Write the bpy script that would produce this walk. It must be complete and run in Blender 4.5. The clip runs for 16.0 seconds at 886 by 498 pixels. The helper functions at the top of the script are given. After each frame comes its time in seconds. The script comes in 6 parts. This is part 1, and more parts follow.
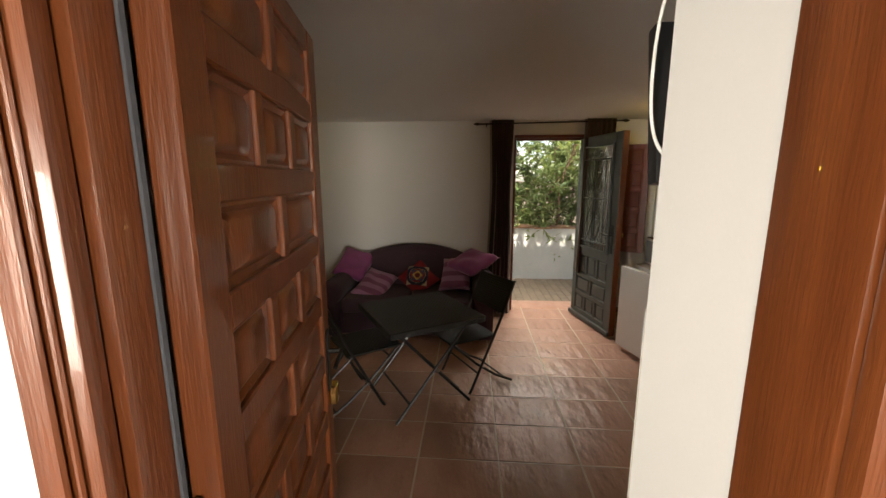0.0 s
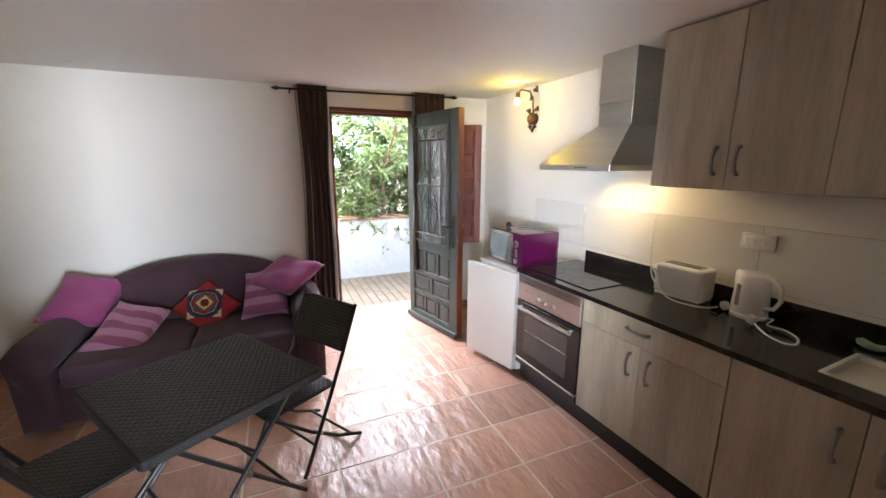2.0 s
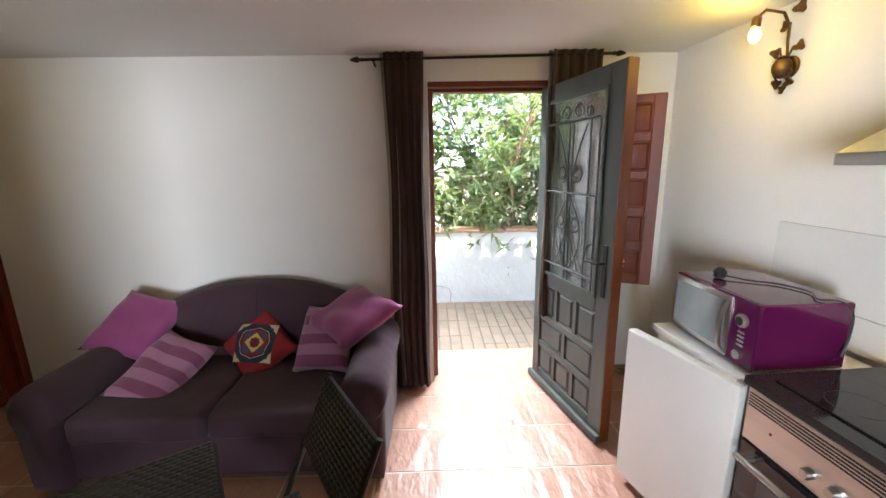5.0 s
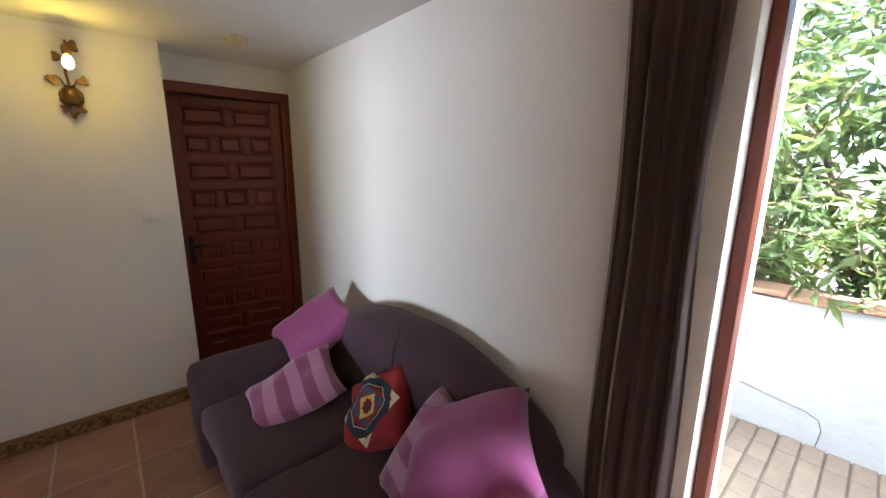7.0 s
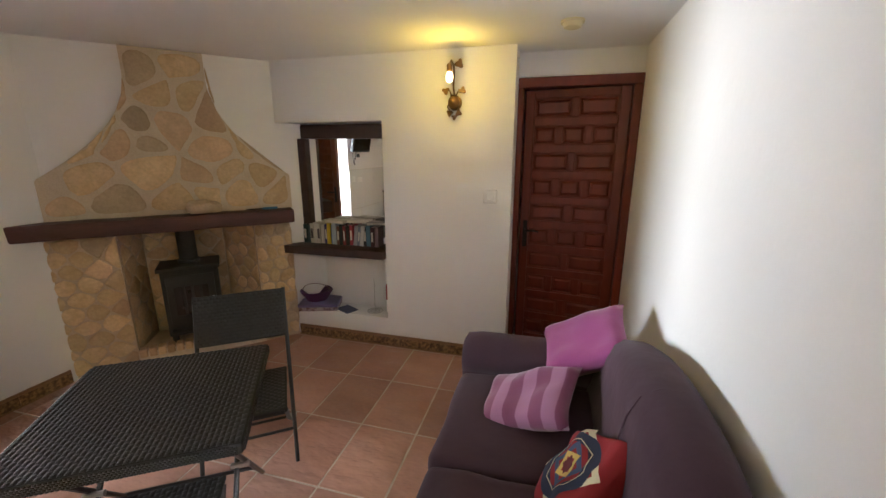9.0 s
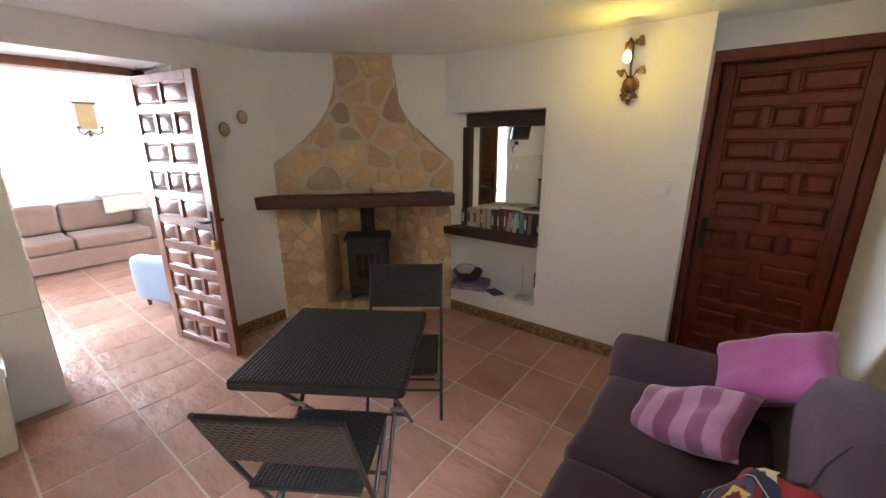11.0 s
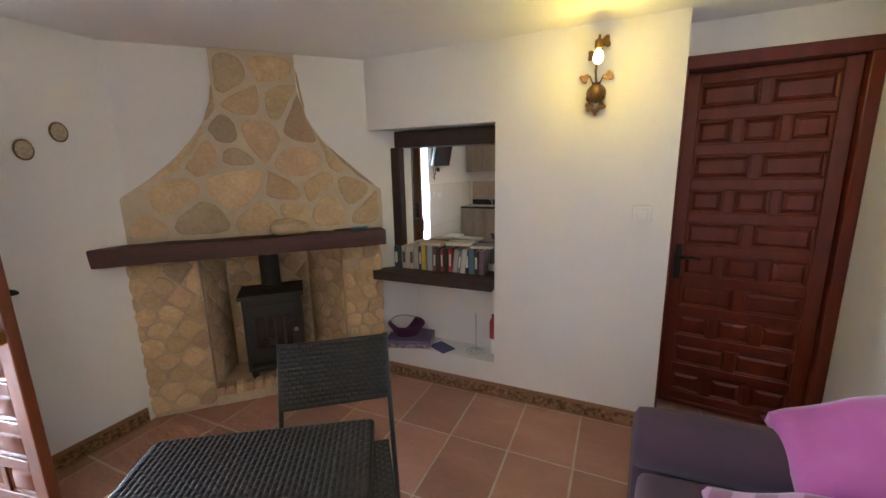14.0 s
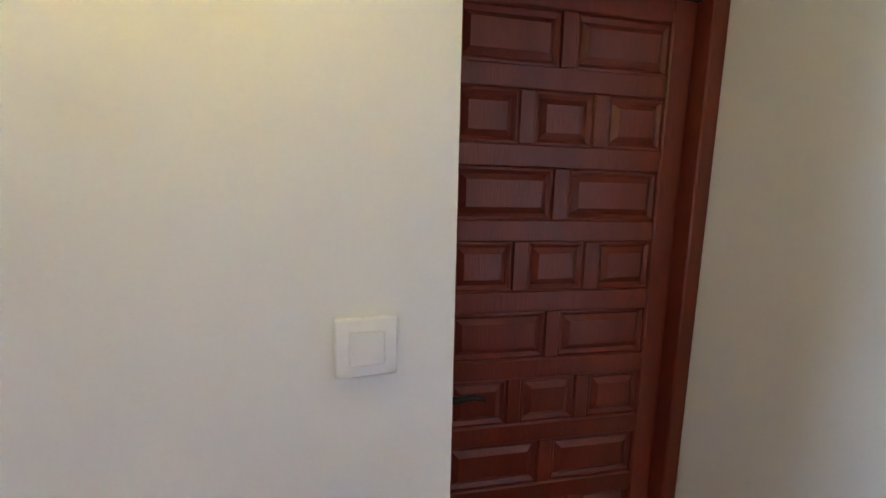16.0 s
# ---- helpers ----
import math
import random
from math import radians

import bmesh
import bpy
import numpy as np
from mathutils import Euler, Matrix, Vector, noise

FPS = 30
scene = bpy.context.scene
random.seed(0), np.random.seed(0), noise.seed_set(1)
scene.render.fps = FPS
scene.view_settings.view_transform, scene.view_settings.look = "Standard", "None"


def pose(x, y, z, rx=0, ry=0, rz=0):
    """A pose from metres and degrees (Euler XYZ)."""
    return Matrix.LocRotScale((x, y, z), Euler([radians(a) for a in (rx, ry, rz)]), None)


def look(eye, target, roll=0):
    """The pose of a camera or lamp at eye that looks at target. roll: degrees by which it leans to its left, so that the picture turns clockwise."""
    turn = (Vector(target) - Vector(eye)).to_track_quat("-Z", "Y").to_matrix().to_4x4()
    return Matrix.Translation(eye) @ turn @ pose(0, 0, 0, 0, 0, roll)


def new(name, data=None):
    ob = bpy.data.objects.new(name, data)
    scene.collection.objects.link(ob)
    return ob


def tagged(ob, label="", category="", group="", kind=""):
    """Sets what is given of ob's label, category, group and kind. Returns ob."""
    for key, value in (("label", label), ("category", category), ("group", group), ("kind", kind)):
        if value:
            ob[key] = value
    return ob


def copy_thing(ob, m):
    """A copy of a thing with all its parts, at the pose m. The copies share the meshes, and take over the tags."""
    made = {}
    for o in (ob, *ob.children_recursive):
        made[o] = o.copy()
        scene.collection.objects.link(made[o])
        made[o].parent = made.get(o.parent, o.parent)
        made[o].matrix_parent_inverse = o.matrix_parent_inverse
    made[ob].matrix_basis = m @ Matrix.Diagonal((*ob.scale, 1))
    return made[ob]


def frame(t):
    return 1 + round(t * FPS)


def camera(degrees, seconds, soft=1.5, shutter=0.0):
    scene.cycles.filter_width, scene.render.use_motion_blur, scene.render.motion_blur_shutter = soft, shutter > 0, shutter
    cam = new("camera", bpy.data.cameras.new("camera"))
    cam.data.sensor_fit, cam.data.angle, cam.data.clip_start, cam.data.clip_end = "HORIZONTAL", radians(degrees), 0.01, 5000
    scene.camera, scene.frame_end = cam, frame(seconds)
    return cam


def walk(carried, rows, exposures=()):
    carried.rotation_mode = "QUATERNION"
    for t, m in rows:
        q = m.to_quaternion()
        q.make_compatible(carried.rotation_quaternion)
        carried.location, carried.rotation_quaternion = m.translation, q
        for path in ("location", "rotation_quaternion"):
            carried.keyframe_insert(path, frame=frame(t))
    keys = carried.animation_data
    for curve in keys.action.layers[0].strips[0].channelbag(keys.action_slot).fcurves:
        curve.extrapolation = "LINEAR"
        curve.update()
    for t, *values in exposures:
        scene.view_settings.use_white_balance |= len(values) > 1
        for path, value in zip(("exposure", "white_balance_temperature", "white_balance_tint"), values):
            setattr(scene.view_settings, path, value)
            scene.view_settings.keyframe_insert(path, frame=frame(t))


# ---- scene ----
cam = camera(97.5, 16.0)
PATH = [
    (0, (0.991, 1.131, 1.647), (0.851, 3.095, 1.295), -0.0),
    (0.5, (0.975, 1.463, 1.62), (1.02, 3.427, 1.243), -0.1),
    (1, (0.993, 1.683, 1.617), (1.307, 3.617, 1.211), 0.1),
    (1.5, (0.984, 1.895, 1.632), (1.554, 3.766, 1.215), 0.1),
    (2, (0.978, 2.006, 1.641), (1.747, 3.803, 1.215), 0.1),
    (2.5, (0.986, 2.088, 1.632), (1.849, 3.841, 1.204), 0.2),
    (3, (1.001, 2.198, 1.634), (1.844, 3.958, 1.195), 0.0),
    (3.2, (1.022, 2.275, 1.635), (1.83, 4.05, 1.192), -0.1),
    (5.3, (1.599, 3.37, 1.617), (1.469, 5.323, 1.206), -0.4),
    (5.5, (1.657, 3.526, 1.611), (1.398, 5.469, 1.213), 0.1),
    (6, (1.764, 3.901, 1.606), (1.098, 5.744, 1.209), 0.5),
    (6.5, (1.77, 4.263, 1.64), (0.685, 5.892, 1.228), 0.5),
    (7, (1.756, 4.649, 1.603), (0.285, 5.939, 1.189), 0.4),
    (7.5, (1.69, 4.913, 1.59), (-0.061, 5.782, 1.166), 1.0),
    (8, (1.593, 5.113, 1.589), (-0.326, 5.466, 1.15), 0.6),
    (8.5, (1.578, 5.223, 1.602), (-0.365, 5.097, 1.144), 0.3),
    (9, (1.594, 5.286, 1.618), (-0.279, 4.777, 1.139), 0.1),
    (9.5, (1.61, 5.296, 1.616), (-0.174, 4.538, 1.122), -0.0),
    (10, (1.621, 5.288, 1.62), (-0.078, 4.367, 1.107), -0.2),
    (12.5, (1.693, 5.273, 1.602), (0.308, 3.927, 1.084), -0.2),
    (13, (1.636, 5.158, 1.588), (0.206, 3.843, 1.108), -0.5),
    (13.5, (1.494, 4.93, 1.585), (-0.101, 3.797, 1.17), -0.9),
    (14, (1.156, 4.744, 1.57), (-0.631, 3.939, 1.171), -1.2),
    (14.5, (0.694, 4.661, 1.613), (-1.224, 4.239, 1.232), -1.2),
    (15, (0.199, 4.614, 1.608), (-1.772, 4.58, 1.269), -1.2),
    (15.5, (-0.258, 4.67, 1.562), (-2.205, 5.01, 1.256), -0.3),
    (16, (-0.655, 4.804, 1.546), (-2.539, 5.415, 1.272), 1.2),
]
EXPOSURES = [(0.0, 2.3, 7200, 10), (0.5, 3.0, 6300, 10), (1.0, 3.4, 5700, 10), (1.5, 3.85, 5600, 10), (2.5, 4.15, 5500, 10), (5.3, 3.8, 5650, 10), (6.5, 3.75, 5500, 10), (7.5, 4.45, 5450, 10), (9.0, 4.6, 5600, 10), (12.5, 4.55, 5250, 10), (14.5, 4.95, 5100, 10), (15.5, 4.85, 5150, 10), (16.0, 4.8, 4800, 10)]
walk(cam, [(t, look(eye, target, roll)) for t, eye, target, roll in PATH], EXPOSURES)

# ---- light ----
world = bpy.data.worlds.new("sky")
scene.world = world
world.use_nodes = True
wn, wl = world.node_tree.nodes, world.node_tree.links
sky = wn.new("ShaderNodeTexSky")
sky.sky_type = "NISHITA"
sky.sun_disc = False
sky.sun_elevation, sky.sun_rotation = radians(59.4), radians(195)
wn["Background"].inputs["Strength"].default_value = 0.075
wl.new(sky.outputs["Color"], wn["Background"].inputs["Color"])

sun = new("sun", bpy.data.lights.new("sun", "SUN"))
sun.data.energy, sun.data.angle, sun.data.color = 3.0, radians(0.6), (1.0, 0.95, 0.87)
sun.matrix_basis = look((0.8, -3.0, 7.55), (0.0, 0.0, 2.3))


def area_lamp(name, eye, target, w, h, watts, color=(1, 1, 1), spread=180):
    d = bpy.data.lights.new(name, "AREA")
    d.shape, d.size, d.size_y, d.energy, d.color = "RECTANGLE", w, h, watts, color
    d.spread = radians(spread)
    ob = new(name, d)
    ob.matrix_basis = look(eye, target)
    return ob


def bulb_lamp(name, at, watts, color, r=0.02):
    d = bpy.data.lights.new(name, "POINT")
    d.energy, d.color, d.shadow_soft_size = watts, color, r
    ob = new(name, d)
    ob.location = at
    return ob


WARM = (1.0, 0.64, 0.07)

# lamp added out of view above porch and hedge, to brighten the kitchen
area_lamp("porch_fill_light", (1.7, 7.35, 3.25), (1.1, 4.2, 0.5), 3.0, 0.9, 41, (1.0, 0.98, 0.93), 110)
# daylight in the living room's window
area_lamp("living_window_light", (2.15, -2.36, 1.43), (0.75, 2.0, 1.45), 1.25, 1.5, 5.2, (1.0, 0.97, 0.91), 75)
# lamp in an added, unseen garden door, aimed through the passage at the kitchen
area_lamp("kitchen_fill_light", (-2.05, -2.36, 1.15), (1.1, 2.0, 1.25), 1.9, 2.1, 9, (1.0, 0.97, 0.91), 50)

# ---- materials ----


def mat(name, color, rough=0.6, metal=0.0, second=None, scale=6.0, grain=0.0, grain_scale=120.0, bump=0.0, bump_scale=60.0,
        stretch=(1, 1, 1), coat=0.0, amount=0.5, spec=0.5, random_amount=0.0, rough_var=0.0, sheen=0.0):
    """A surface with a coarse mottling between color and second, a fine grain, and a fine relief, in object space."""
    m = bpy.data.materials.new(name)
    m.use_nodes = True
    n, l = m.node_tree.nodes, m.node_tree.links
    b = n["Principled BSDF"]
    b.inputs["Roughness"].default_value, b.inputs["Metallic"].default_value = rough, metal
    b.inputs["Coat Weight"].default_value, b.inputs["Specular IOR Level"].default_value = coat, spec
    b.inputs["Sheen Weight"].default_value = sheen
    tc, mp = n.new("ShaderNodeTexCoord"), n.new("ShaderNodeMapping")
    mp.inputs["Scale"].default_value = stretch
    l.new(tc.outputs["Object"], mp.inputs["Vector"])
    info = n.new("ShaderNodeObjectInfo")
    add = n.new("ShaderNodeVectorMath")
    sc = n.new("ShaderNodeMath")
    sc.operation = "MULTIPLY"
    sc.inputs[1].default_value = 17.0 if random_amount else 0.0
    l.new(info.outputs["Random"], sc.inputs[0])
    l.new(mp.outputs["Vector"], add.inputs[0])
    l.new(sc.outputs[0], add.inputs[1])
    vec = add.outputs[0]

    def noise_tex(s, detail=4.0):
        t = n.new("ShaderNodeTexNoise")
        t.inputs["Scale"].default_value, t.inputs["Detail"].default_value = s, detail
        l.new(vec, t.inputs["Vector"])
        return t

    coarse = noise_tex(scale)
    ramp = n.new("ShaderNodeMapRange")
    ramp.inputs["From Min"].default_value, ramp.inputs["From Max"].default_value = 0.5 - 0.5 * amount, 0.5 + 0.5 * amount
    l.new(coarse.outputs["Fac"], ramp.inputs["Value"])
    mix = n.new("ShaderNodeMix")
    mix.data_type = "RGBA"
    c2 = second or tuple(0.85 * c for c in color)
    mix.inputs["A"].default_value, mix.inputs["B"].default_value = (*color, 1), (*c2, 1)
    l.new(ramp.outputs[0], mix.inputs["Factor"])
    out = mix.outputs["Result"]
    if grain or random_amount:
        fine = noise_tex(grain_scale, 2.0)
        g = n.new("ShaderNodeMapRange")
        g.inputs["To Min"].default_value, g.inputs["To Max"].default_value = 1 - grain, 1 + grain
        l.new(fine.outputs["Fac"], g.inputs["Value"])
        r = n.new("ShaderNodeMapRange")
        r.inputs["To Min"].default_value, r.inputs["To Max"].default_value = 1 - random_amount, 1 + random_amount
        l.new(info.outputs["Random"], r.inputs["Value"])
        mul = n.new("ShaderNodeMath")
        mul.operation = "MULTIPLY"
        l.new(g.outputs[0], mul.inputs[0])
        l.new(r.outputs[0], mul.inputs[1])
        v = n.new("ShaderNodeVectorMath")
        v.operation = "SCALE"
        l.new(out, v.inputs[0])
        l.new(mul.outputs[0], v.inputs["Scale"])
        out = v.outputs[0]
    l.new(out, b.inputs["Base Color"])
    if rough_var:
        rr = n.new("ShaderNodeMapRange")
        rr.inputs["To Min"].default_value, rr.inputs["To Max"].default_value = rough - rough_var, rough + rough_var
        l.new(coarse.outputs["Fac"], rr.inputs["Value"])
        l.new(rr.outputs[0], b.inputs["Roughness"])
    if bump:
        bt = noise_tex(bump_scale, 3.0)
        bp = n.new("ShaderNodeBump")
        bp.inputs["Strength"].default_value, bp.inputs["Distance"].default_value = 1.0, bump
        l.new(bt.outputs["Fac"], bp.inputs["Height"])
        l.new(bp.outputs["Normal"], b.inputs["Normal"])
    return m


def glow(name, color, strength):
    m = bpy.data.materials.new(name)
    m.use_nodes = True
    b = m.node_tree.nodes["Principled BSDF"]
    b.inputs["Base Color"].default_value = (*color, 1)
    b.inputs["Emission Color"].default_value = (*color, 1)
    b.inputs["Emission Strength"].default_value = strength
    return m


def glass(name, color=(1, 1, 1), rough=0.0):
    m = bpy.data.materials.new(name)
    m.use_nodes = True
    b = m.node_tree.nodes["Principled BSDF"]
    b.inputs["Base Color"].default_value = (*color, 1)
    b.inputs["Transmission Weight"].default_value = 1.0
    b.inputs["Roughness"].default_value = rough
    b.inputs["IOR"].default_value = 1.45
    return m


PLASTER = mat("white_plaster", (0.82, 0.81, 0.785), 0.85, second=(0.79, 0.78, 0.755), scale=1.6, grain=0.015, bump=0.0025, bump_scale=9.0)
CEILING = mat("ceiling_paint", (0.82, 0.815, 0.80), 0.9, second=(0.79, 0.785, 0.77), scale=1.2, bump=0.004, bump_scale=3.0)
TERRACOTTA = mat("terracotta_tile", (0.455, 0.262, 0.190), 0.40, second=(0.335, 0.170, 0.118), scale=4.5, grain=0.10, grain_scale=70, bump=0.024, bump_scale=9.5,
                 stretch=(1.0, 0.45, 1.0), random_amount=0.14, rough_var=0.10, amount=0.6)
GROUT = mat("grout", (0.60, 0.52, 0.42), 0.85, second=(0.48, 0.39, 0.30), scale=12, grain=0.1)
SKIRT = mat("skirting_tile", (0.34, 0.20, 0.085), 0.45, second=(0.10, 0.05, 0.025), scale=42, grain=0.15, bump=0.001, bump_scale=80, amount=0.22, random_amount=0.05)
SKIRT_EDGE = mat("skirting_edge", (0.30, 0.17, 0.08), 0.45, second=(0.22, 0.12, 0.055), scale=14)
RED_WOOD = mat("mahogany_stained_wood", (0.175, 0.027, 0.012), 0.36, second=(0.110, 0.016, 0.008), scale=3.0, grain=0.25, grain_scale=40, stretch=(6, 6, 0.7), bump=0.0012, bump_scale=30)
ORANGE_WOOD = mat("varnished_pine", (0.215, 0.060, 0.017), 0.36, second=(0.120, 0.030, 0.008), scale=2.5, grain=0.22, grain_scale=36, stretch=(7, 7, 0.6), bump=0.0012, bump_scale=30, coat=0.35)
DARK_BEAM = mat("dark_beam_wood", (0.050, 0.020, 0.014), 0.50, second=(0.028, 0.011, 0.008), scale=3.0, grain=0.3, grain_scale=30, stretch=(1, 6, 6), bump=0.003, bump_scale=18)
MANTEL_WOOD = mat("mantel_wood", (0.085, 0.028, 0.020), 0.50, second=(0.05, 0.016, 0.012), scale=3.0, grain=0.3, grain_scale=30, stretch=(0.7, 6, 6), bump=0.004, bump_scale=16)
SHUTTER_WOOD = mat("shutter_wood", (0.19, 0.040, 0.018), 0.42, second=(0.125, 0.025, 0.012), scale=3, grain=0.2, grain_scale=40, stretch=(6, 6, 0.8))
GREEN_PAINT = mat("grey_green_paint", (0.085, 0.096, 0.086), 0.5, second=(0.062, 0.072, 0.066), scale=4, grain=0.08, bump=0.001, bump_scale=40, stretch=(3, 3, 0.6))
DUSTY_IRON = mat("dusty_iron", (0.11, 0.115, 0.105), 0.6, 0.1, second=(0.065, 0.067, 0.063), scale=20, grain=0.2)
IRON = mat("black_iron", (0.016, 0.015, 0.014), 0.45, 0.6, second=(0.03, 0.026, 0.024), scale=20, grain=0.2)
BRASS = mat("aged_brass", (0.22, 0.13, 0.05), 0.42, 0.9, second=(0.10, 0.055, 0.022), scale=18, grain=0.2, bump=0.001)
GOLD = mat("polished_brass", (0.70, 0.46, 0.16), 0.25, 1.0, second=(0.55, 0.34, 0.11), scale=12)
CHROME = mat("satin_nickel", (0.50, 0.48, 0.45), 0.28, 1.0, second=(0.42, 0.40, 0.37), scale=9)
PULL_METAL = mat("dull_nickel", (0.33, 0.315, 0.29), 0.30, 1.0, second=(0.26, 0.25, 0.23), scale=9)
STEEL = mat("brushed_steel", (0.60, 0.595, 0.57), 0.34, 1.0, second=(0.52, 0.515, 0.49), scale=3, grain=0.06, grain_scale=90, stretch=(0.4, 0.4, 8))
OAK = mat("grey_oak_laminate", (0.50, 0.44, 0.345), 0.42, second=(0.28, 0.238, 0.175), scale=2.4, grain=0.20, grain_scale=24, stretch=(4.0, 4.0, 0.45), bump=0.0005, bump_scale=60, amount=0.62, random_amount=0.06)
CARCASS = mat("grey_carcass", (0.16, 0.13, 0.10), 0.6, scale=4)
GRANITE = mat("black_granite", (0.010, 0.010, 0.011), 0.10, second=(0.018, 0.018, 0.019), scale=60, grain=0.3, grain_scale=260)
KICK = mat("black_plinth", (0.016, 0.016, 0.017), 0.4, scale=8)
GLOSS_TILE = mat("glossy_white_tile", (0.78, 0.78, 0.755), 0.07, second=(0.75, 0.75, 0.725), scale=1.5, random_amount=0.015)
WHITE_PLASTIC = mat("white_plastic", (0.84, 0.835, 0.815), 0.35, second=(0.80, 0.795, 0.775), scale=6)
CREAM_PLASTIC = mat("cream_plastic", (0.70, 0.66, 0.54), 0.4, second=(0.64, 0.60, 0.48), scale=5)
WHITE_ENAMEL = mat("white_enamel", (0.74, 0.73, 0.71), 0.28, second=(0.70, 0.69, 0.67), scale=2, bump=0.0003, bump_scale=200)
BLACK_PLASTIC = mat("black_plastic", (0.010, 0.010, 0.011), 0.38, second=(0.016, 0.016, 0.017), scale=10)
SCREEN = mat("dark_screen", (0.005, 0.005, 0.007), 0.16, second=(0.006, 0.006, 0.008), scale=2)
BLACK_GLASS = mat("black_glass", (0.008, 0.008, 0.009), 0.05, second=(0.010, 0.010, 0.011), scale=3)
PURPLE_ENAMEL = mat("purple_enamel", (0.075, 0.005, 0.050), 0.16, second=(0.060, 0.004, 0.040), scale=3, coat=0.4)
RATTAN = mat("black_rattan", (0.024, 0.023, 0.022), 0.36, second=(0.014, 0.013, 0.013), scale=30, grain=0.25, grain_scale=200, bump=0.0012, bump_scale=220, random_amount=0.08)
RATTAN_DARK = mat("rattan_backing", (0.010, 0.010, 0.010), 0.6, scale=10)
TUBE = mat("black_painted_tube", (0.014, 0.013, 0.013), 0.28, 0.0, second=(0.022, 0.020, 0.019), scale=14)
SOFA = mat("brown_sofa_cloth", (0.070, 0.039, 0.051), 0.92, second=(0.052, 0.028, 0.039), scale=3.5, grain=0.16, grain_scale=420, bump=0.007, bump_scale=8, sheen=0.10, spec=0.2)
PINK_CLOTH = mat("mauve_cloth", (0.300, 0.070, 0.205), 0.9, second=(0.255, 0.056, 0.172), scale=5, grain=0.10, grain_scale=380, bump=0.003, bump_scale=12, sheen=0.3, spec=0.2)
TAN_CLOTH = mat("tan_sofa_cloth", (0.27, 0.165, 0.115), 0.92, second=(0.22, 0.13, 0.09), scale=3, grain=0.12, grain_scale=300, bump=0.004, bump_scale=7, sheen=0.2)
BLUE_CLOTH = mat("blue_loose_cover", (0.30, 0.38, 0.49), 0.92, second=(0.25, 0.325, 0.43), scale=4, grain=0.08, grain_scale=300, bump=0.006, bump_scale=7, sheen=0.2)
CREAM_CLOTH = mat("cream_throw", (0.72, 0.66, 0.47), 0.95, second=(0.64, 0.57, 0.39), scale=7, grain=0.1, grain_scale=200, bump=0.008, bump_scale=14)
CURTAIN = mat("brown_curtain", (0.058, 0.031, 0.025), 0.88, second=(0.040, 0.021, 0.018), scale=3, grain=0.2, grain_scale=300, sheen=0.08)
LINING = mat("curtain_lining", (0.42, 0.38, 0.32), 0.9, scale=4, grain=0.08)
MORTAR = mat("pale_mortar", (0.62, 0.53, 0.39), 0.9, second=(0.53, 0.44, 0.315), scale=9, grain=0.16, grain_scale=110, bump=0.006, bump_scale=34)
SAND_MORTAR = mat("sandy_mortar", (0.56, 0.45, 0.31), 0.92, second=(0.44, 0.335, 0.22), scale=5, grain=0.18, grain_scale=80, bump=0.010, bump_scale=22)
STONE = mat("sand_stone", (0.66, 0.50, 0.29), 0.88, second=(0.52, 0.365, 0.19), scale=9, grain=0.22, grain_scale=50, bump=0.014, bump_scale=13, random_amount=0.17, amount=0.5)
PINK_STONE = mat("pink_stone", (0.58, 0.41, 0.245), 0.88, second=(0.47, 0.325, 0.195), scale=8, grain=0.2, grain_scale=50, bump=0.010, bump_scale=18, random_amount=0.22)
GREY_STONE = mat("grey_stone", (0.50, 0.39, 0.25), 0.9, second=(0.40, 0.31, 0.20), scale=6, grain=0.22, grain_scale=50, bump=0.012, bump_scale=20, random_amount=0.2)
CAST_IRON = mat("cast_iron", (0.022, 0.021, 0.020), 0.62, 0.2, second=(0.036, 0.033, 0.030), scale=9, grain=0.2, bump=0.001, bump_scale=90)
STOVE_GLASS = mat("stove_glass", (0.012, 0.009, 0.008), 0.12, second=(0.03, 0.022, 0.017), scale=9)
PORCH_TILE = mat("porch_tile", (0.235, 0.18, 0.125), 0.85, second=(0.18, 0.13, 0.09), scale=5, grain=0.14, grain_scale=60, bump=0.003, bump_scale=40, random_amount=0.09)
PORCH_GROUT = mat("porch_joint", (0.17, 0.125, 0.09), 0.95, scale=10, grain=0.1)
RENDERED_WALL = mat("white_garden_wall", (0.43, 0.43, 0.42), 0.9, second=(0.375, 0.375, 0.365), scale=3, grain=0.04, grain_scale=60, bump=0.006, bump_scale=16)
COPING = mat("terracotta_coping", (0.33, 0.19, 0.115), 0.85, second=(0.24, 0.13, 0.08), scale=8, grain=0.15)
LEAF = mat("oleander_leaf", (0.085, 0.130, 0.048), 0.42, second=(0.052, 0.088, 0.030), scale=2.2, grain=0.2, grain_scale=14)
LEAF_PALE = mat("oleander_leaf_pale", (0.16, 0.195, 0.088), 0.45, second=(0.105, 0.14, 0.055), scale=2.2, grain=0.2, grain_scale=14)
for m in (LEAF, LEAF_PALE):
    n, l = m.node_tree.nodes, m.node_tree.links
    b = n["Principled BSDF"]
    tr, mx = n.new("ShaderNodeBsdfTranslucent"), n.new("ShaderNodeMixShader")
    tr.inputs["Color"].default_value = (0.30, 0.36, 0.08, 1)
    mx.inputs["Fac"].default_value = 0.35
    l.new(b.outputs[0], mx.inputs[1])
    l.new(tr.outputs[0], mx.inputs[2])
    l.new(mx.outputs[0], n["Material Output"].inputs["Surface"])
BARK = mat("bark", (0.20, 0.125, 0.075), 0.9, second=(0.13, 0.08, 0.05), scale=9, grain=0.2)
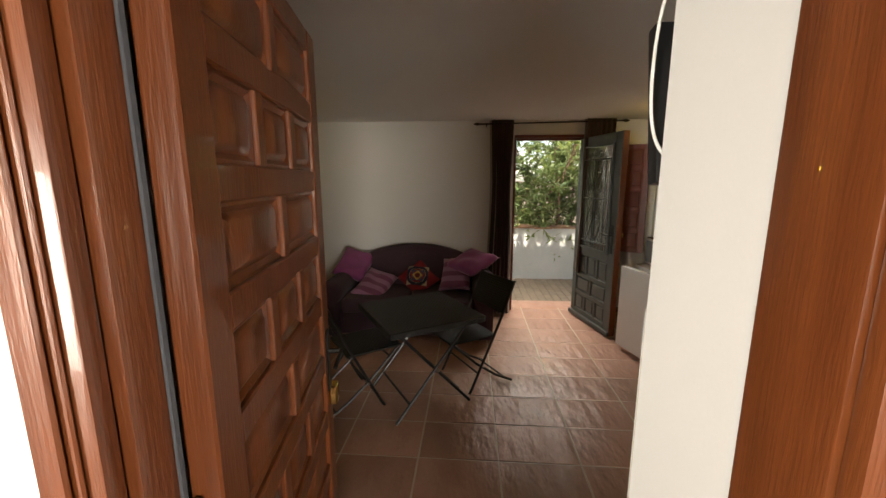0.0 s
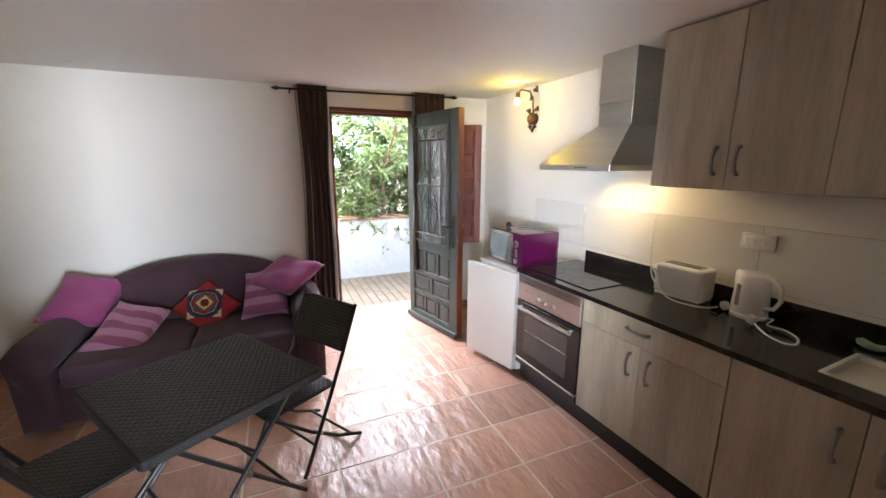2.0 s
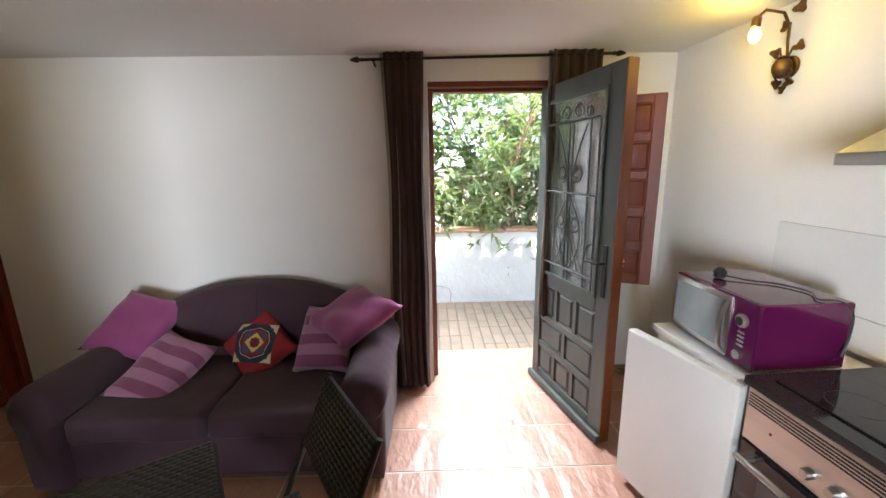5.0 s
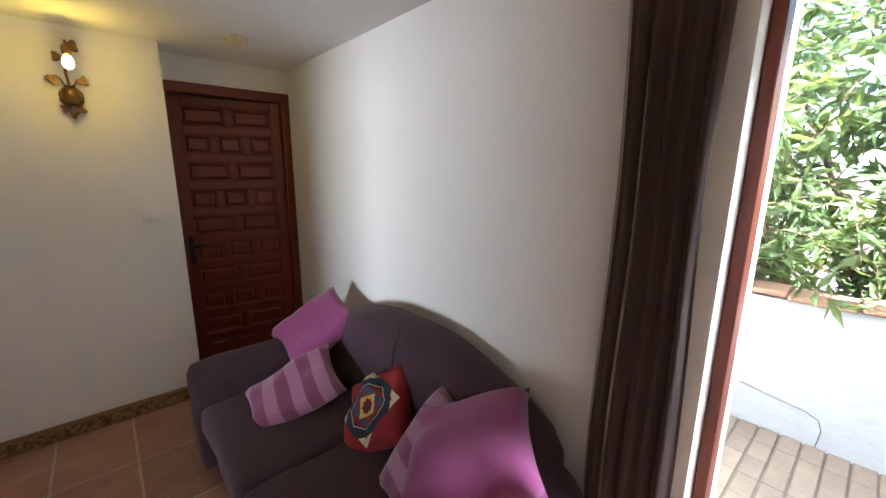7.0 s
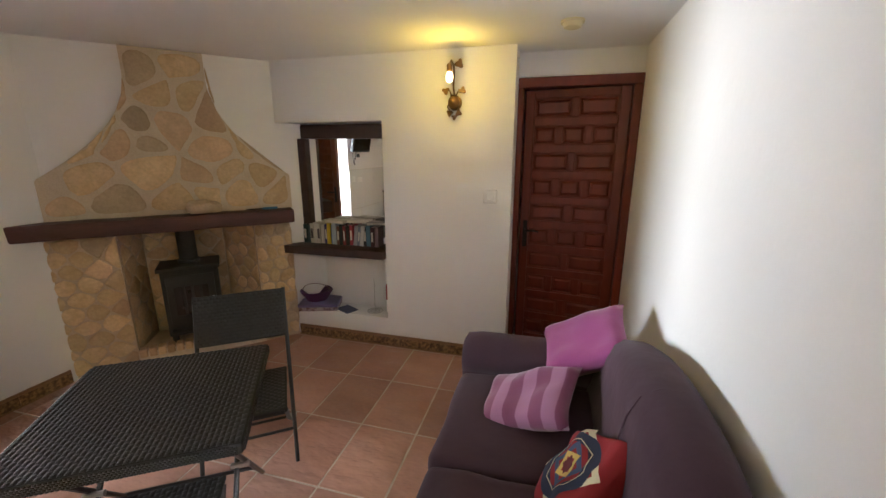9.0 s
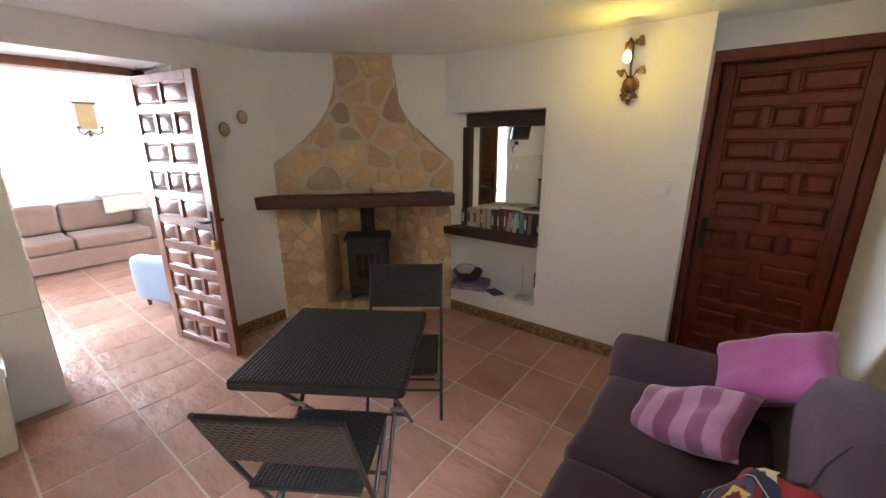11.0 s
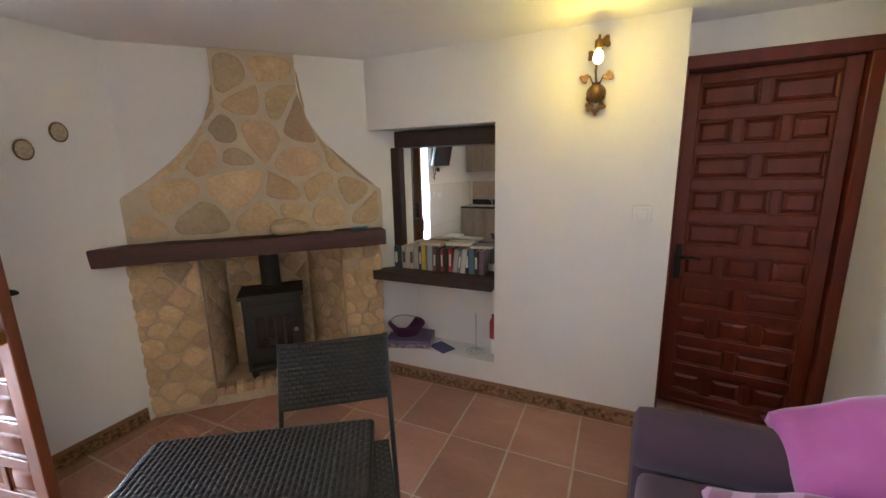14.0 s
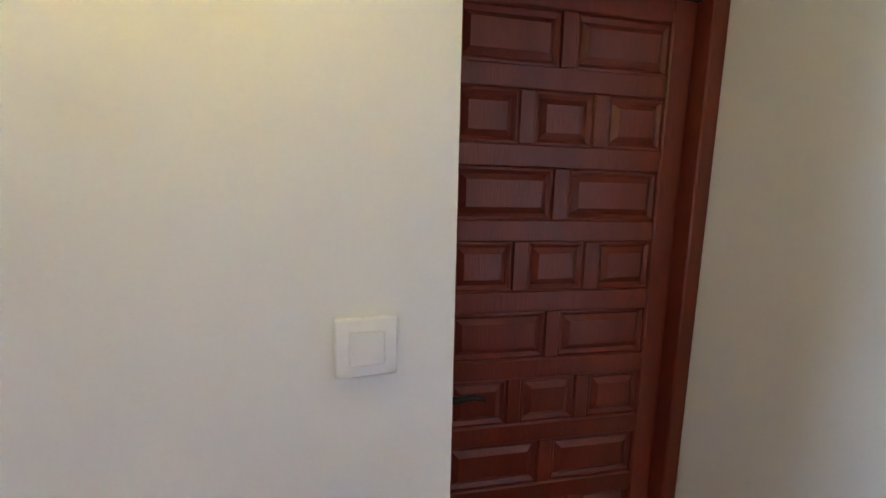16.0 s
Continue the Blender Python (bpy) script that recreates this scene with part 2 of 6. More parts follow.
SOIL = mat("garden_soil", (0.16, 0.115, 0.075), 0.95, second=(0.10, 0.07, 0.045), scale=4, grain=0.2, bump=0.02, bump_scale=12)
MIRROR = mat("mirror", (0.86, 0.88, 0.87), 0.0, 1.0, second=(0.86, 0.88, 0.87))
FROSTED = glass("smoked_pane", (0.48, 0.53, 0.49), 0.14)
FROSTED.node_tree.nodes["Principled BSDF"].inputs["Transmission Weight"].default_value = 0.85
BULB = glow("lit_bulb", (1.0, 0.78, 0.36), 0.4)
SPOT = glow("lit_spot", (1.0, 0.70, 0.28), 0.5)
SMOKE_CREAM = mat("aged_cream_plastic", (0.66, 0.58, 0.34), 0.5, second=(0.60, 0.52, 0.29), scale=9)

# ---- mesh helpers ----


def finish(name, bm, material, smooth=0.6):
    me = bpy.data.meshes.new(name)
    bmesh.ops.recalc_face_normals(bm, faces=bm.faces)
    bm.to_mesh(me)
    bm.free()
    if smooth:
        me.shade_smooth()
        me.set_sharp_from_angle(angle=smooth)
    for m in (material if isinstance(material, (list, tuple)) else [material]):
        me.materials.append(m)
    return me


def part(name, bm, material, parent, label="", m=None, smooth=0.6):
    """One mesh object under a thing or under a part. bm may be a mesh that is shared."""
    me = bm if isinstance(bm, bpy.types.Mesh) else finish(name, bm, material, smooth)
    ob = new(name, me)
    ob.parent = parent
    if m is not None:
        ob.matrix_basis = m
    return tagged(ob, label)


def thing(name, m, label, category, group="", kind=""):
    ob = new(name)
    ob.empty_display_size = 0.1
    ob.matrix_basis = m
    return tagged(ob, label, category, group, kind)


def solid(name, bm, material, label, category, m=None, group="", kind="", smooth=0.6):
    """A thing of one mesh."""
    ob = new(name, finish(name, bm, material, smooth))
    if m is not None:
        ob.matrix_basis = m
    return tagged(ob, label, category, group, kind)


def box(bm, x0, x1, y0, y1, z0, z1, bevel=0.0, seg=1, m=None):
    c = bmesh.ops.create_cube(bm, size=1.0)["verts"]
    mm = Matrix.Translation(((x0 + x1) / 2, (y0 + y1) / 2, (z0 + z1) / 2)) @ Matrix.Diagonal((x1 - x0, y1 - y0, z1 - z0, 1))
    bmesh.ops.transform(bm, matrix=mm, verts=c)
    if bevel:
        edges = list({e for v in c for e in v.link_edges})
        r = bmesh.ops.bevel(bm, geom=edges, offset=bevel, segments=seg, affect="EDGES", profile=0.6)
        c = list({v for f in r["faces"] for v in f.verts} | {v for v in c if v.is_valid})
    if m is not None:
        bmesh.ops.transform(bm, matrix=m, verts=c)
    return bm


def boxes(*rows, bevel=0.0):
    bm = bmesh.new()
    for r in rows:
        box(bm, *r[:6], bevel=bevel)
    return bm


def bx(x0, x1, y0, y1, z0, z1, bevel=0.0, seg=1, m=None):
    return box(bmesh.new(), x0, x1, y0, y1, z0, z1, bevel, seg, m)


def tube(bm, pts, r, seg=8, caps=True):
    """A round tube along points; r a number or one per point."""
    pts = [Vector(p) for p in pts]
    rs = r if isinstance(r, (list, tuple)) else [r] * len(pts)
    rings, up = [], Vector((0, 0, 1))
    for i, p in enumerate(pts):
        d = (pts[min(i + 1, len(pts) - 1)] - pts[max(i - 1, 0)]).normalized()
        a = d.cross(up)
        if a.length < 1e-3:
            a = d.cross(Vector((1, 0, 0)))
        a.normalize()
        if rings and a.dot(last) < 0:
            a = -a
        last = a
        b = d.cross(a)
        rings.append([bm.verts.new(p + rs[i] * (math.cos(2 * math.pi * k / seg) * a + math.sin(2 * math.pi * k / seg) * b)) for k in range(seg)])
    for u, v in zip(rings, rings[1:]):
        for k in range(seg):
            bm.faces.new((u[k], u[(k + 1) % seg], v[(k + 1) % seg], v[k]))
    if caps:
        bm.faces.new(rings[0][::-1])
        bm.faces.new(rings[-1])
    return bm


def tubes(*rows, seg=8):
    bm = bmesh.new()
    for pts, r in rows:
        tube(bm, pts, r, seg)
    return bm


def smooth_line(pts, steps=5):
    """A line through points, rounded between them."""
    fine = []
    for i in range(len(pts) - 1):
        p0, p1, p2, p3 = (Vector(pts[max(0, min(len(pts) - 1, i + k))]) for k in (-1, 0, 1, 2))
        for k in range(steps):
            q = k / steps
            fine.append(0.5 * (2 * p1 + (p2 - p0) * q + (2 * p0 - 5 * p1 + 4 * p2 - p3) * q * q + (3 * p1 - p0 - 3 * p2 + p3) * q ** 3))
    return fine + [Vector(pts[-1])]


def lathe(profile, seg=24, m=None):
    """A turned body from (radius, height) rows, round z."""
    bm = bmesh.new()
    rings = [[bm.verts.new((r * math.cos(2 * math.pi * k / seg), r * math.sin(2 * math.pi * k / seg), z)) for k in range(seg)] for r, z in profile]
    for u, v in zip(rings, rings[1:]):
        for k in range(seg):
            bm.faces.new((u[k], u[(k + 1) % seg], v[(k + 1) % seg], v[k]))
    bm.faces.new(rings[0][::-1])
    bm.faces.new(rings[-1])
    if m is not None:
        bmesh.ops.transform(bm, matrix=m, verts=bm.verts)
    return bm


def prism(outline, y0, y1, m=None):
    """An outline of (x, z) drawn out from y0 to y1."""
    bm = bmesh.new()
    a, b = ([bm.verts.new((x, y, z)) for x, z in outline] for y in (y0, y1))
    bm.faces.new(a)
    bm.faces.new(b[::-1])
    for k in range(len(a)):
        j = (k + 1) % len(a)
        bm.faces.new((a[k], b[k], b[j], a[j]))
    if m is not None:
        bmesh.ops.transform(bm, matrix=m, verts=bm.verts)
    return bm


def slab(outline, z0, z1):
    """A plan outline of (x, y) drawn up from z0 to z1."""
    bm = bmesh.new()
    a, b = ([bm.verts.new((x, y, z)) for x, y in outline] for z in (z0, z1))
    bm.faces.new(a)
    bm.faces.new(b)
    for k in range(len(a)):
        j = (k + 1) % len(a)
        bm.faces.new((a[k], b[k], b[j], a[j]))
    return bm


def cushion(w, d, h, n=10, puff=0.5, seed=0):
    """A stuffed cushion: thin at its seams, with pulled corners and soft creases; w by d, h thick, round its middle."""
    bm = bmesh.new()
    top, bot = {}, {}
    for i in range(n + 1):
        for j in range(n + 1):
            u, v = 2 * i / n - 1, 2 * j / n - 1
            pull = 1 - 0.11 * (1 - u * u) * abs(v) ** 3
            pull2 = 1 - 0.11 * (1 - v * v) * abs(u) ** 3
            x, y = u * w / 2 * pull2, v * d / 2 * pull
            f = max(0.0, (1 - u ** 4) * (1 - v ** 4)) ** puff
            k = noise.noise(Vector((u * 1.7 + seed * 3.1, v * 1.7, seed))) * 0.22 * h * f
            z = h / 2 * f
            top[i, j] = bm.verts.new((x, y, z + k))
            edge = i in (0, n) or j in (0, n)
            bot[i, j] = top[i, j] if edge else bm.verts.new((x, y, -z * 0.9 + k * 0.4))
    for i in range(n):
        for j in range(n):
            bm.faces.new((top[i, j], top[i + 1, j], top[i + 1, j + 1], top[i, j + 1]))
            bm.faces.new((bot[i, j], bot[i, j + 1], bot[i + 1, j + 1], bot[i + 1, j]))
    return bm


def soft_box(x0, x1, y0, y1, z0, z1, r=0.05, seg=4, lumps=0.008, seed=0.0, cuts=4):
    """An upholstered block: round edges and an uneven skin."""
    bm = bmesh.new()
    box(bm, x0, x1, y0, y1, z0, z1, r, seg)
    if cuts:
        bmesh.ops.subdivide_edges(bm, edges=[e for e in bm.edges if e.calc_length() > 0.12], cuts=cuts, use_grid_fill=True)
    for v in bm.verts:
        k = noise.noise(v.co * 4.5 + Vector((seed, 2 * seed, 0))) * lumps
        v.co += v.normal * k if v.normal.length else Vector((0, 0, k))
    return bm

# ---- the plan ----
CEIL = 2.32
NORTH, NORTH_OUT = 5.86, 6.32          # front wall: faces
WEST, WEST_BACK = -1.25, -1.50         # west wall face; face of the recessed door
SOUTH, SOUTH_OUT = 2.04, 1.52          # wall to the living room
DOOR_X0, DOOR_X1, DOOR_H = 1.49, 2.33, 2.16   # front door opening
PASS_X0, PASS_X1, PASS_H = 0.50, 1.408, 2.13  # opening to the living room
# kitchen run: local x is the depth from the worktop's front, y runs north along it
KM = pose(2.60, 4.35, 0, 0, 0, 2.6)
EAST_IN = 0.60


def wall(name, bm, label="white painted plaster wall", material=None):
    return solid(name, bm, material or PLASTER, label, "wall", kind="structure", smooth=0.3)


floor = solid("floor", bx(-3.6, 4.2, -2.35, 6.31, -0.16, -0.006), GROUT, "floor of terracotta tiles with pale joints", "floor", kind="structure")
solid("ceiling", slab([(-1.75, 1.9), (3.55, 1.9), (3.35, 6.3), (-1.75, 6.3)], CEIL, CEIL + 0.18), CEILING, "white painted plaster ceiling", "ceiling", kind="structure")

# front wall with door opening
bm = boxes((-1.9, DOOR_X0, NORTH, NORTH_OUT, -0.16, 2.88), (DOOR_X1, 3.9, NORTH, 6.035, -0.16, 2.88), (2.52, 3.9, 6.035, NORTH_OUT, -0.16, 2.88), (DOOR_X0, DOOR_X1, NORTH, 6.035, DOOR_H, 2.88), (DOOR_X0, 2.52, 6.035, NORTH_OUT, DOOR_H, 2.88))
wall("wall_north", bm)
# west wall with its niche: piers, lintel and base
NY0, NY1, NZ0, NZ1, NBACK = 3.02, 4.03, 0.25, 1.855, -1.48
bm = boxes((-1.9, WEST, NY1, 5.02, 0, CEIL), (-1.9, WEST, 2.8, NY1, 0, NZ0), (-1.9, WEST, 2.8, NY1, NZ1, CEIL), (-1.9, NBACK, 2.8, NY1, NZ0, NZ1))
wall("wall_west", bm)
# wall round the recessed door
WD0, WD1, WDH = 5.06, 5.80, 2.08
bm = boxes((-1.75, WEST_BACK, 5.02, NORTH, WDH + 0.07, CEIL), (-1.9, -1.75, 5.02, NORTH, 0, CEIL))
wall("wall_west_recess", bm)
# east wall, along the kitchen
wall("wall_east", bx(EAST_IN, EAST_IN + 0.25, -2.6, 1.9, 0, CEIL + 0.1, m=KM))
# wall to the living room
bm = boxes((PASS_X1, 3.6, SOUTH_OUT, SOUTH, 0, CEIL + 0.4), (-0.24, PASS_X0 - 0.02, SOUTH_OUT, SOUTH, 0, CEIL + 0.4), (-2.2, -0.24, SOUTH_OUT, 1.60, 0, CEIL + 0.4), (PASS_X0 - 0.02, PASS_X1, SOUTH_OUT, SOUTH, PASS_H, CEIL + 0.4))
wall("wall_south", bm)

# diagonal wall of the fireplace: local x along it, y into the room
FA, FB = Vector((-1.30, 3.14, 0)), Vector((-0.16, 1.98, 0))
FM = Matrix.Translation((FA + FB) / 2) @ Matrix.Rotation(math.atan2(FA.y - FB.y, FA.x - FB.x), 4, "Z")
FW = (FB - FA).length
FM = FM @ Matrix.Rotation(math.pi, 4, "Z")

# living room shell
LC = 2.75
wall("wall_living_west", bx(-3.75, -3.6, -2.35, SOUTH_OUT, 0, LC))
wall("wall_living_east", bx(4.2, 4.35, -2.35, SOUTH_OUT, 0, LC))
bm = boxes((-3.75, -3.1, -2.50, -2.35, 0, LC), (-3.1, -1.0, -2.50, -2.35, 2.3, LC), (-1.0, 1.45, -2.50, -2.35, 0, LC), (2.85, 4.35, -2.50, -2.35, 0, LC), (1.45, 2.85, -2.50, -2.35, 0, 0.6), (1.45, 2.85, -2.50, -2.35, 2.25, LC))
wall("wall_living_south", bm)
# reaches past the south wall as an added, unseen eave that shades the openings
solid("ceiling_living", bx(-3.75, 4.35, -4.6, SOUTH_OUT, LC, LC + 0.15), CEILING, "white painted ceiling of the living room with an added eave", "ceiling", kind="structure")

# diagonal wall with the fire opening
FX0, FX1, FTOP = -0.50, 0.40, 1.04
bm = bmesh.new()
for r in ((-1.25, FX0, -0.50, 0, 0, CEIL), (FX1, 1.02, -0.50, 0, 0, CEIL), (FX0, FX1, -0.50, 0, FTOP, CEIL), (FX0, FX1, -0.60, -0.50, 0, FTOP)):
    box(bm, *r, m=FM)
wall("wall_fireplace", bm, "white painted wall set across the corner")

# skirting: one strip each, its tiles are added at the end
SKIRTS = []


def skirting(x0, y0, x1, y1, into):
    """A skirting strip from (x0, y0) to (x1, y1); into: the side of the room, +1 for its left."""
    a, b = Vector((x0, y0, 0)), Vector((x1, y1, 0))
    m = Matrix.Translation(a) @ Matrix.Rotation(math.atan2(b.y - a.y, b.x - a.x), 4, "Z")
    n = (b - a).length
    bm = bx(0, n, 0.0 if into > 0 else -0.010, 0.010 if into > 0 else 0.0, 0, 0.100)
    ob = solid("baseboard", bm, SKIRT_EDGE, "skirting of ochre tiles with a dark scroll pattern", "skirting", m, kind="structure")
    SKIRTS.append((ob, n, into))


skirting(WEST, 3.16, WEST, 5.02, -1)
skirting(WEST + 0.0, 5.02, WEST_BACK + 0.03, 5.02, -1)
skirting(-1.46, NORTH, 1.44, NORTH, -1)
skirting(2.40, NORTH, 3.10, NORTH, -1)
skirting(-0.12, SOUTH, 0.48, SOUTH, 1)


# ---- doors ----
def raised_panel(w, h, t_edge, t_mid, inset, slope):
    """A panel with a bead round it, a valley and a fielded middle, alike on both faces, round its middle in x and z."""
    bm = bmesh.new()
    rows = ((0, t_edge * 2.0), (0.007, t_edge * 2.5), (inset, t_edge), (inset + slope, t_mid))
    n = len(rows)
    rings = []
    for s in (-1, 1):
        for ins, t in rows:
            x, z, y = w / 2 - ins, h / 2 - ins, s * t / 2
            rings.append([bm.verts.new(p) for p in ((-x, y, -z), (x, y, -z), (x, y, z), (-x, y, z))])
    for base in (0, n):
        for u in range(base, base + n - 1):
            for k in range(4):
                bm.faces.new((rings[u][k], rings[u][(k + 1) % 4], rings[u + 1][(k + 1) % 4], rings[u + 1][k]))
        bm.faces.new(rings[base + n - 1])
    for k in range(4):
        bm.faces.new((rings[0][k], rings[0][(k + 1) % 4], rings[n][(k + 1) % 4], rings[n][k]))
    return bm


def framed_leaf(parent, w, z0, z1, rows, material, t=0.042, stile=0.085, rail=0.06, x0=0.0, field=0.80):
    """Stiles, rails, muntins and fielded panels in rows of 2 or 3, under parent. The leaf spans x0..x0+w, y +-t/2."""
    h = t / 2
    for x in (x0, x0 + w - stile):
        part("stile", bx(x, x + stile, -h, h, z0, z1, 0.004), material, parent)
    pitch = (z1 - z0 - rail) / len(rows)
    meshes = {}
    for k in range(len(rows) + 1):
        z = z0 + k * pitch
        part("rail", bx(x0 + stile, x0 + w - stile, -h + 0.0015, h - 0.0015, z, z + rail, 0.004), material, parent)
    inner = w - 2 * stile
    mun = 0.042
    for k, n in enumerate(rows[::-1]):
        za, zb = z0 + k * pitch + rail, z0 + (k + 1) * pitch
        pw = (inner - (n - 1) * mun) / n
        for j in range(n):
            xa = x0 + stile + j * (pw + mun)
            if j:
                part("muntin", bx(xa - mun, xa, -h + 0.003, h - 0.003, za, zb, 0.003), material, parent)
            if n not in meshes:
                meshes[n] = finish("panel", raised_panel(pw, zb - za, 0.010, t * field, 0.017, 0.016), material)
            part("panel", meshes[n], None, parent, m=pose(xa + pw / 2, 0, (za + zb) / 2))


def lever(parent, x, z, side, metal, swing=-1, plate_h=0.22):
    """A lever handle on its back plate, on the face at y = side."""
    s = 1 if side > 0 else -1
    pl = part("handle_plate", bx(x - 0.018, x + 0.018, min(side, side + s * 0.006), max(side, side + s * 0.006), z - plate_h * 0.65, z + plate_h * 0.35, 0.004), metal, parent, "dark metal handle plate")
    pts = [(x, side, z), (x, side + s * 0.045, z), (x + swing * 0.03, side + s * 0.052, z), (x + swing * 0.08, side + s * 0.050, z + 0.004), (x + swing * 0.115, side + s * 0.046, z - 0.006)]
    part("lever", tubes((pts, [0.009, 0.009, 0.010, 0.008, 0.007])), metal, pl)


# leaf between the living room and the kitchen, standing open
d = thing("panelled_door", pose(0.614, 1.598, 0.012, 0, 0, 99.8), "open varnished wooden door with raised panels", "door", kind="structure")
framed_leaf(d, 0.80, 0.0, 2.06, [2, 3, 2, 3, 2, 3, 2, 3, 2, 3], ORANGE_WOOD, t=0.046, field=0.66)
lever(d, 0.75, 1.06, -0.023, IRON)
lever(d, 0.75, 1.06, 0.023, IRON)
for z in (0.30, 1.12, 1.92):
    part("hinge", lathe([(0.005, -0.065), (0.010, -0.058), (0.010, -0.003), (0.008, 0.0), (0.010, 0.003), (0.010, 0.058), (0.005, 0.065)], 12, pose(-0.008, 0.010, z)), BRASS, d, "worn brass hinge")
part("door_stop", bx(0.745, 0.795, -0.050, -0.022, 0.86, 0.93, 0.006), GOLD, d, "brass lock case")

# its frame and casings
fr = thing("door_frame", pose(0, 0, 0), "varnished wooden door frame with moulded casing", "door frame", kind="structure")
part("jamb", bx(PASS_X0 + 0.002, 0.593, SOUTH_OUT + 0.002, 1.585, 0, 2.13, 0.006, 2), ORANGE_WOOD, fr)
part("jamb", bx(1.373, PASS_X1 - 0.002, SOUTH_OUT + 0.002, 1.66, 0, 2.13, 0.006, 2), ORANGE_WOOD, fr)
part("head", bx(0.593, 1.373, SOUTH_OUT + 0.002, 1.66, 2.075, 2.128, 0.006, 2), ORANGE_WOOD, fr)
for x0, x1 in ((0.490, 0.578), (1.377, 1.48)):
    c = part("casing", bx(x0, x1, SOUTH_OUT - 0.028, SOUTH_OUT - 0.001, 0, 2.15, 0.007, 2), ORANGE_WOOD, fr)
    part("moulding", bx(x0 + 0.03, x0 + 0.05, SOUTH_OUT - 0.036, SOUTH_OUT - 0.029, 0, 2.13, 0.004), ORANGE_WOOD, c)
    part("moulding", bx(x0 + 0.058, x0 + 0.068, SOUTH_OUT - 0.034, SOUTH_OUT - 0.029, 0, 2.13, 0.003), ORANGE_WOOD, c)
part("casing", bx(0.490, 1.48, SOUTH_OUT - 0.028, SOUTH_OUT - 0.001, 2.152, 2.25, 0.007, 2), ORANGE_WOOD, fr)
part("seal", bx(0.5935, 0.5985, 1.574, 1.584, 0, 2.07, 0.001), mat("grey_seal", (0.10, 0.11, 0.13), 0.7), fr, "grey rubber seal strip")

# recessed door at the west, a hand's breadth ajar
d = thing("panelled_door", pose(-1.545, WD1, 0.012, 0, 0, -97.0), "dark red-brown wooden door with raised panels", "door", kind="structure")
part("bottom_rail", bx(0, WD1 - WD0 - 0.006, -0.02, 0.02, 0, 0.029, 0.003), RED_WOOD, d)
framed_leaf(d, WD1 - WD0 - 0.006, 0.03, WDH - 0.014, [2, 3, 2, 3, 2, 3, 2, 3, 2, 3], RED_WOOD, stile=0.07)
lever(d, 0.69, 1.00, 0.021, IRON)
fr = thing("door_frame", pose(0, 0, 0), "dark red-brown wooden door frame", "door frame", kind="structure")
part("jamb", bx(-1.60, -1.478, 5.021, WD0, 0, WDH, 0.005), RED_WOOD, fr)
part("jamb", bx(-1.60, -1.478, WD1 + 0.002, NORTH - 0.001, 0, WDH, 0.005), RED_WOOD, fr)
part("head", bx(-1.60, -1.474, 5.021, NORTH - 0.001, WDH, WDH + 0.068, 0.005), RED_WOOD, fr)

# front door, open inwards, with its inner shutter folded back
FD = pose(2.285, 5.925, 0.014, 0, 0, math.degrees(math.atan2(-0.785, 0.19)))
d = thing("front_door", FD, "open grey-green door with glass, iron grille and wooden inner shutter", "door", kind="structure")
W, T = 0.815, 0.05
part("stile", bx(0, 0.085, -T / 2, T / 2, 0, 2.10, 0.004), GREEN_PAINT, d)
part("stile", bx(W - 0.115, W, -T / 2, T / 2, 0, 2.10, 0.004), GREEN_PAINT, d)
part("rail", bx(0.085, W - 0.115, -T / 2 + 0.001, T / 2 - 0.001, 2.00, 2.10, 0.004), GREEN_PAINT, d)
part("rail", bx(0.085, W - 0.115, -T / 2 + 0.001, T / 2 - 0.001, 0.77, 0.855, 0.004), GREEN_PAINT, d)
part("rail", bx(0.085, W - 0.115, -T / 2 + 0.001, T / 2 - 0.001, 0.0, 0.10, 0.004), GREEN_PAINT, d)
rows = [3, 2, 3]
iw = W - 0.2
for k, n in enumerate(rows):
    za = 0.10 + k * 0.2233
    zb = za + 0.2233 - 0.045 if k < 2 else 0.77
    if k < 2:
        part("rail", bx(0.085, W - 0.115, -T / 2 + 0.003, T / 2 - 0.003, zb, zb + 0.045, 0.003), GREEN_PAINT, d)
    pw = (iw - (n - 1) * 0.04) / n
    for j in range(n):
        xa = 0.085 + j * (pw + 0.04)
        if j:
            part("muntin", bx(xa - 0.04, xa, -T / 2 + 0.004, T / 2 - 0.004, za, zb, 0.003), GREEN_PAINT, d)
        part("panel", raised_panel(pw, zb - za, 0.010, T * 0.72, 0.014, 0.014), GREEN_PAINT, d, m=pose(xa + pw / 2, 0, (za + zb) / 2))
part("weather_bar", bx(-0.01, W + 0.01, -T / 2 - 0.03, -T / 2 - 0.001, 0.0, 0.05, 0.008, 2), GREEN_PAINT, d)
part("edge_strip", bx(W + 0.001, W + 0.007, -T / 2, T / 2 + 0.012, 0, 2.10, 0.001), ORANGE_WOOD, d, "bare varnished wooden door edge")
part("inner_lining", bx(0, W, T / 2 + 0.001, T / 2 + 0.012, 0, 0.76, 0.001), SHUTTER_WOOD, d, "red-brown wooden inner face")
sash = part("sash", boxes((0.085, 0.107, -0.036, -0.026, 0.855, 2.0), (W - 0.137, W - 0.115, -0.036, -0.026, 0.855, 2.0), (0.107, W - 0.137, -0.036, -0.026, 0.855, 0.877), (0.107, W - 0.137, -0.036, -0.026, 1.978, 2.0)), GREEN_PAINT, d)
pane = part("pane", bx(0.09, W - 0.12, -0.020, -0.016, 0.857, 1.998), FROSTED, d, "dusty smoked glass pane")
pane.visible_shadow = False
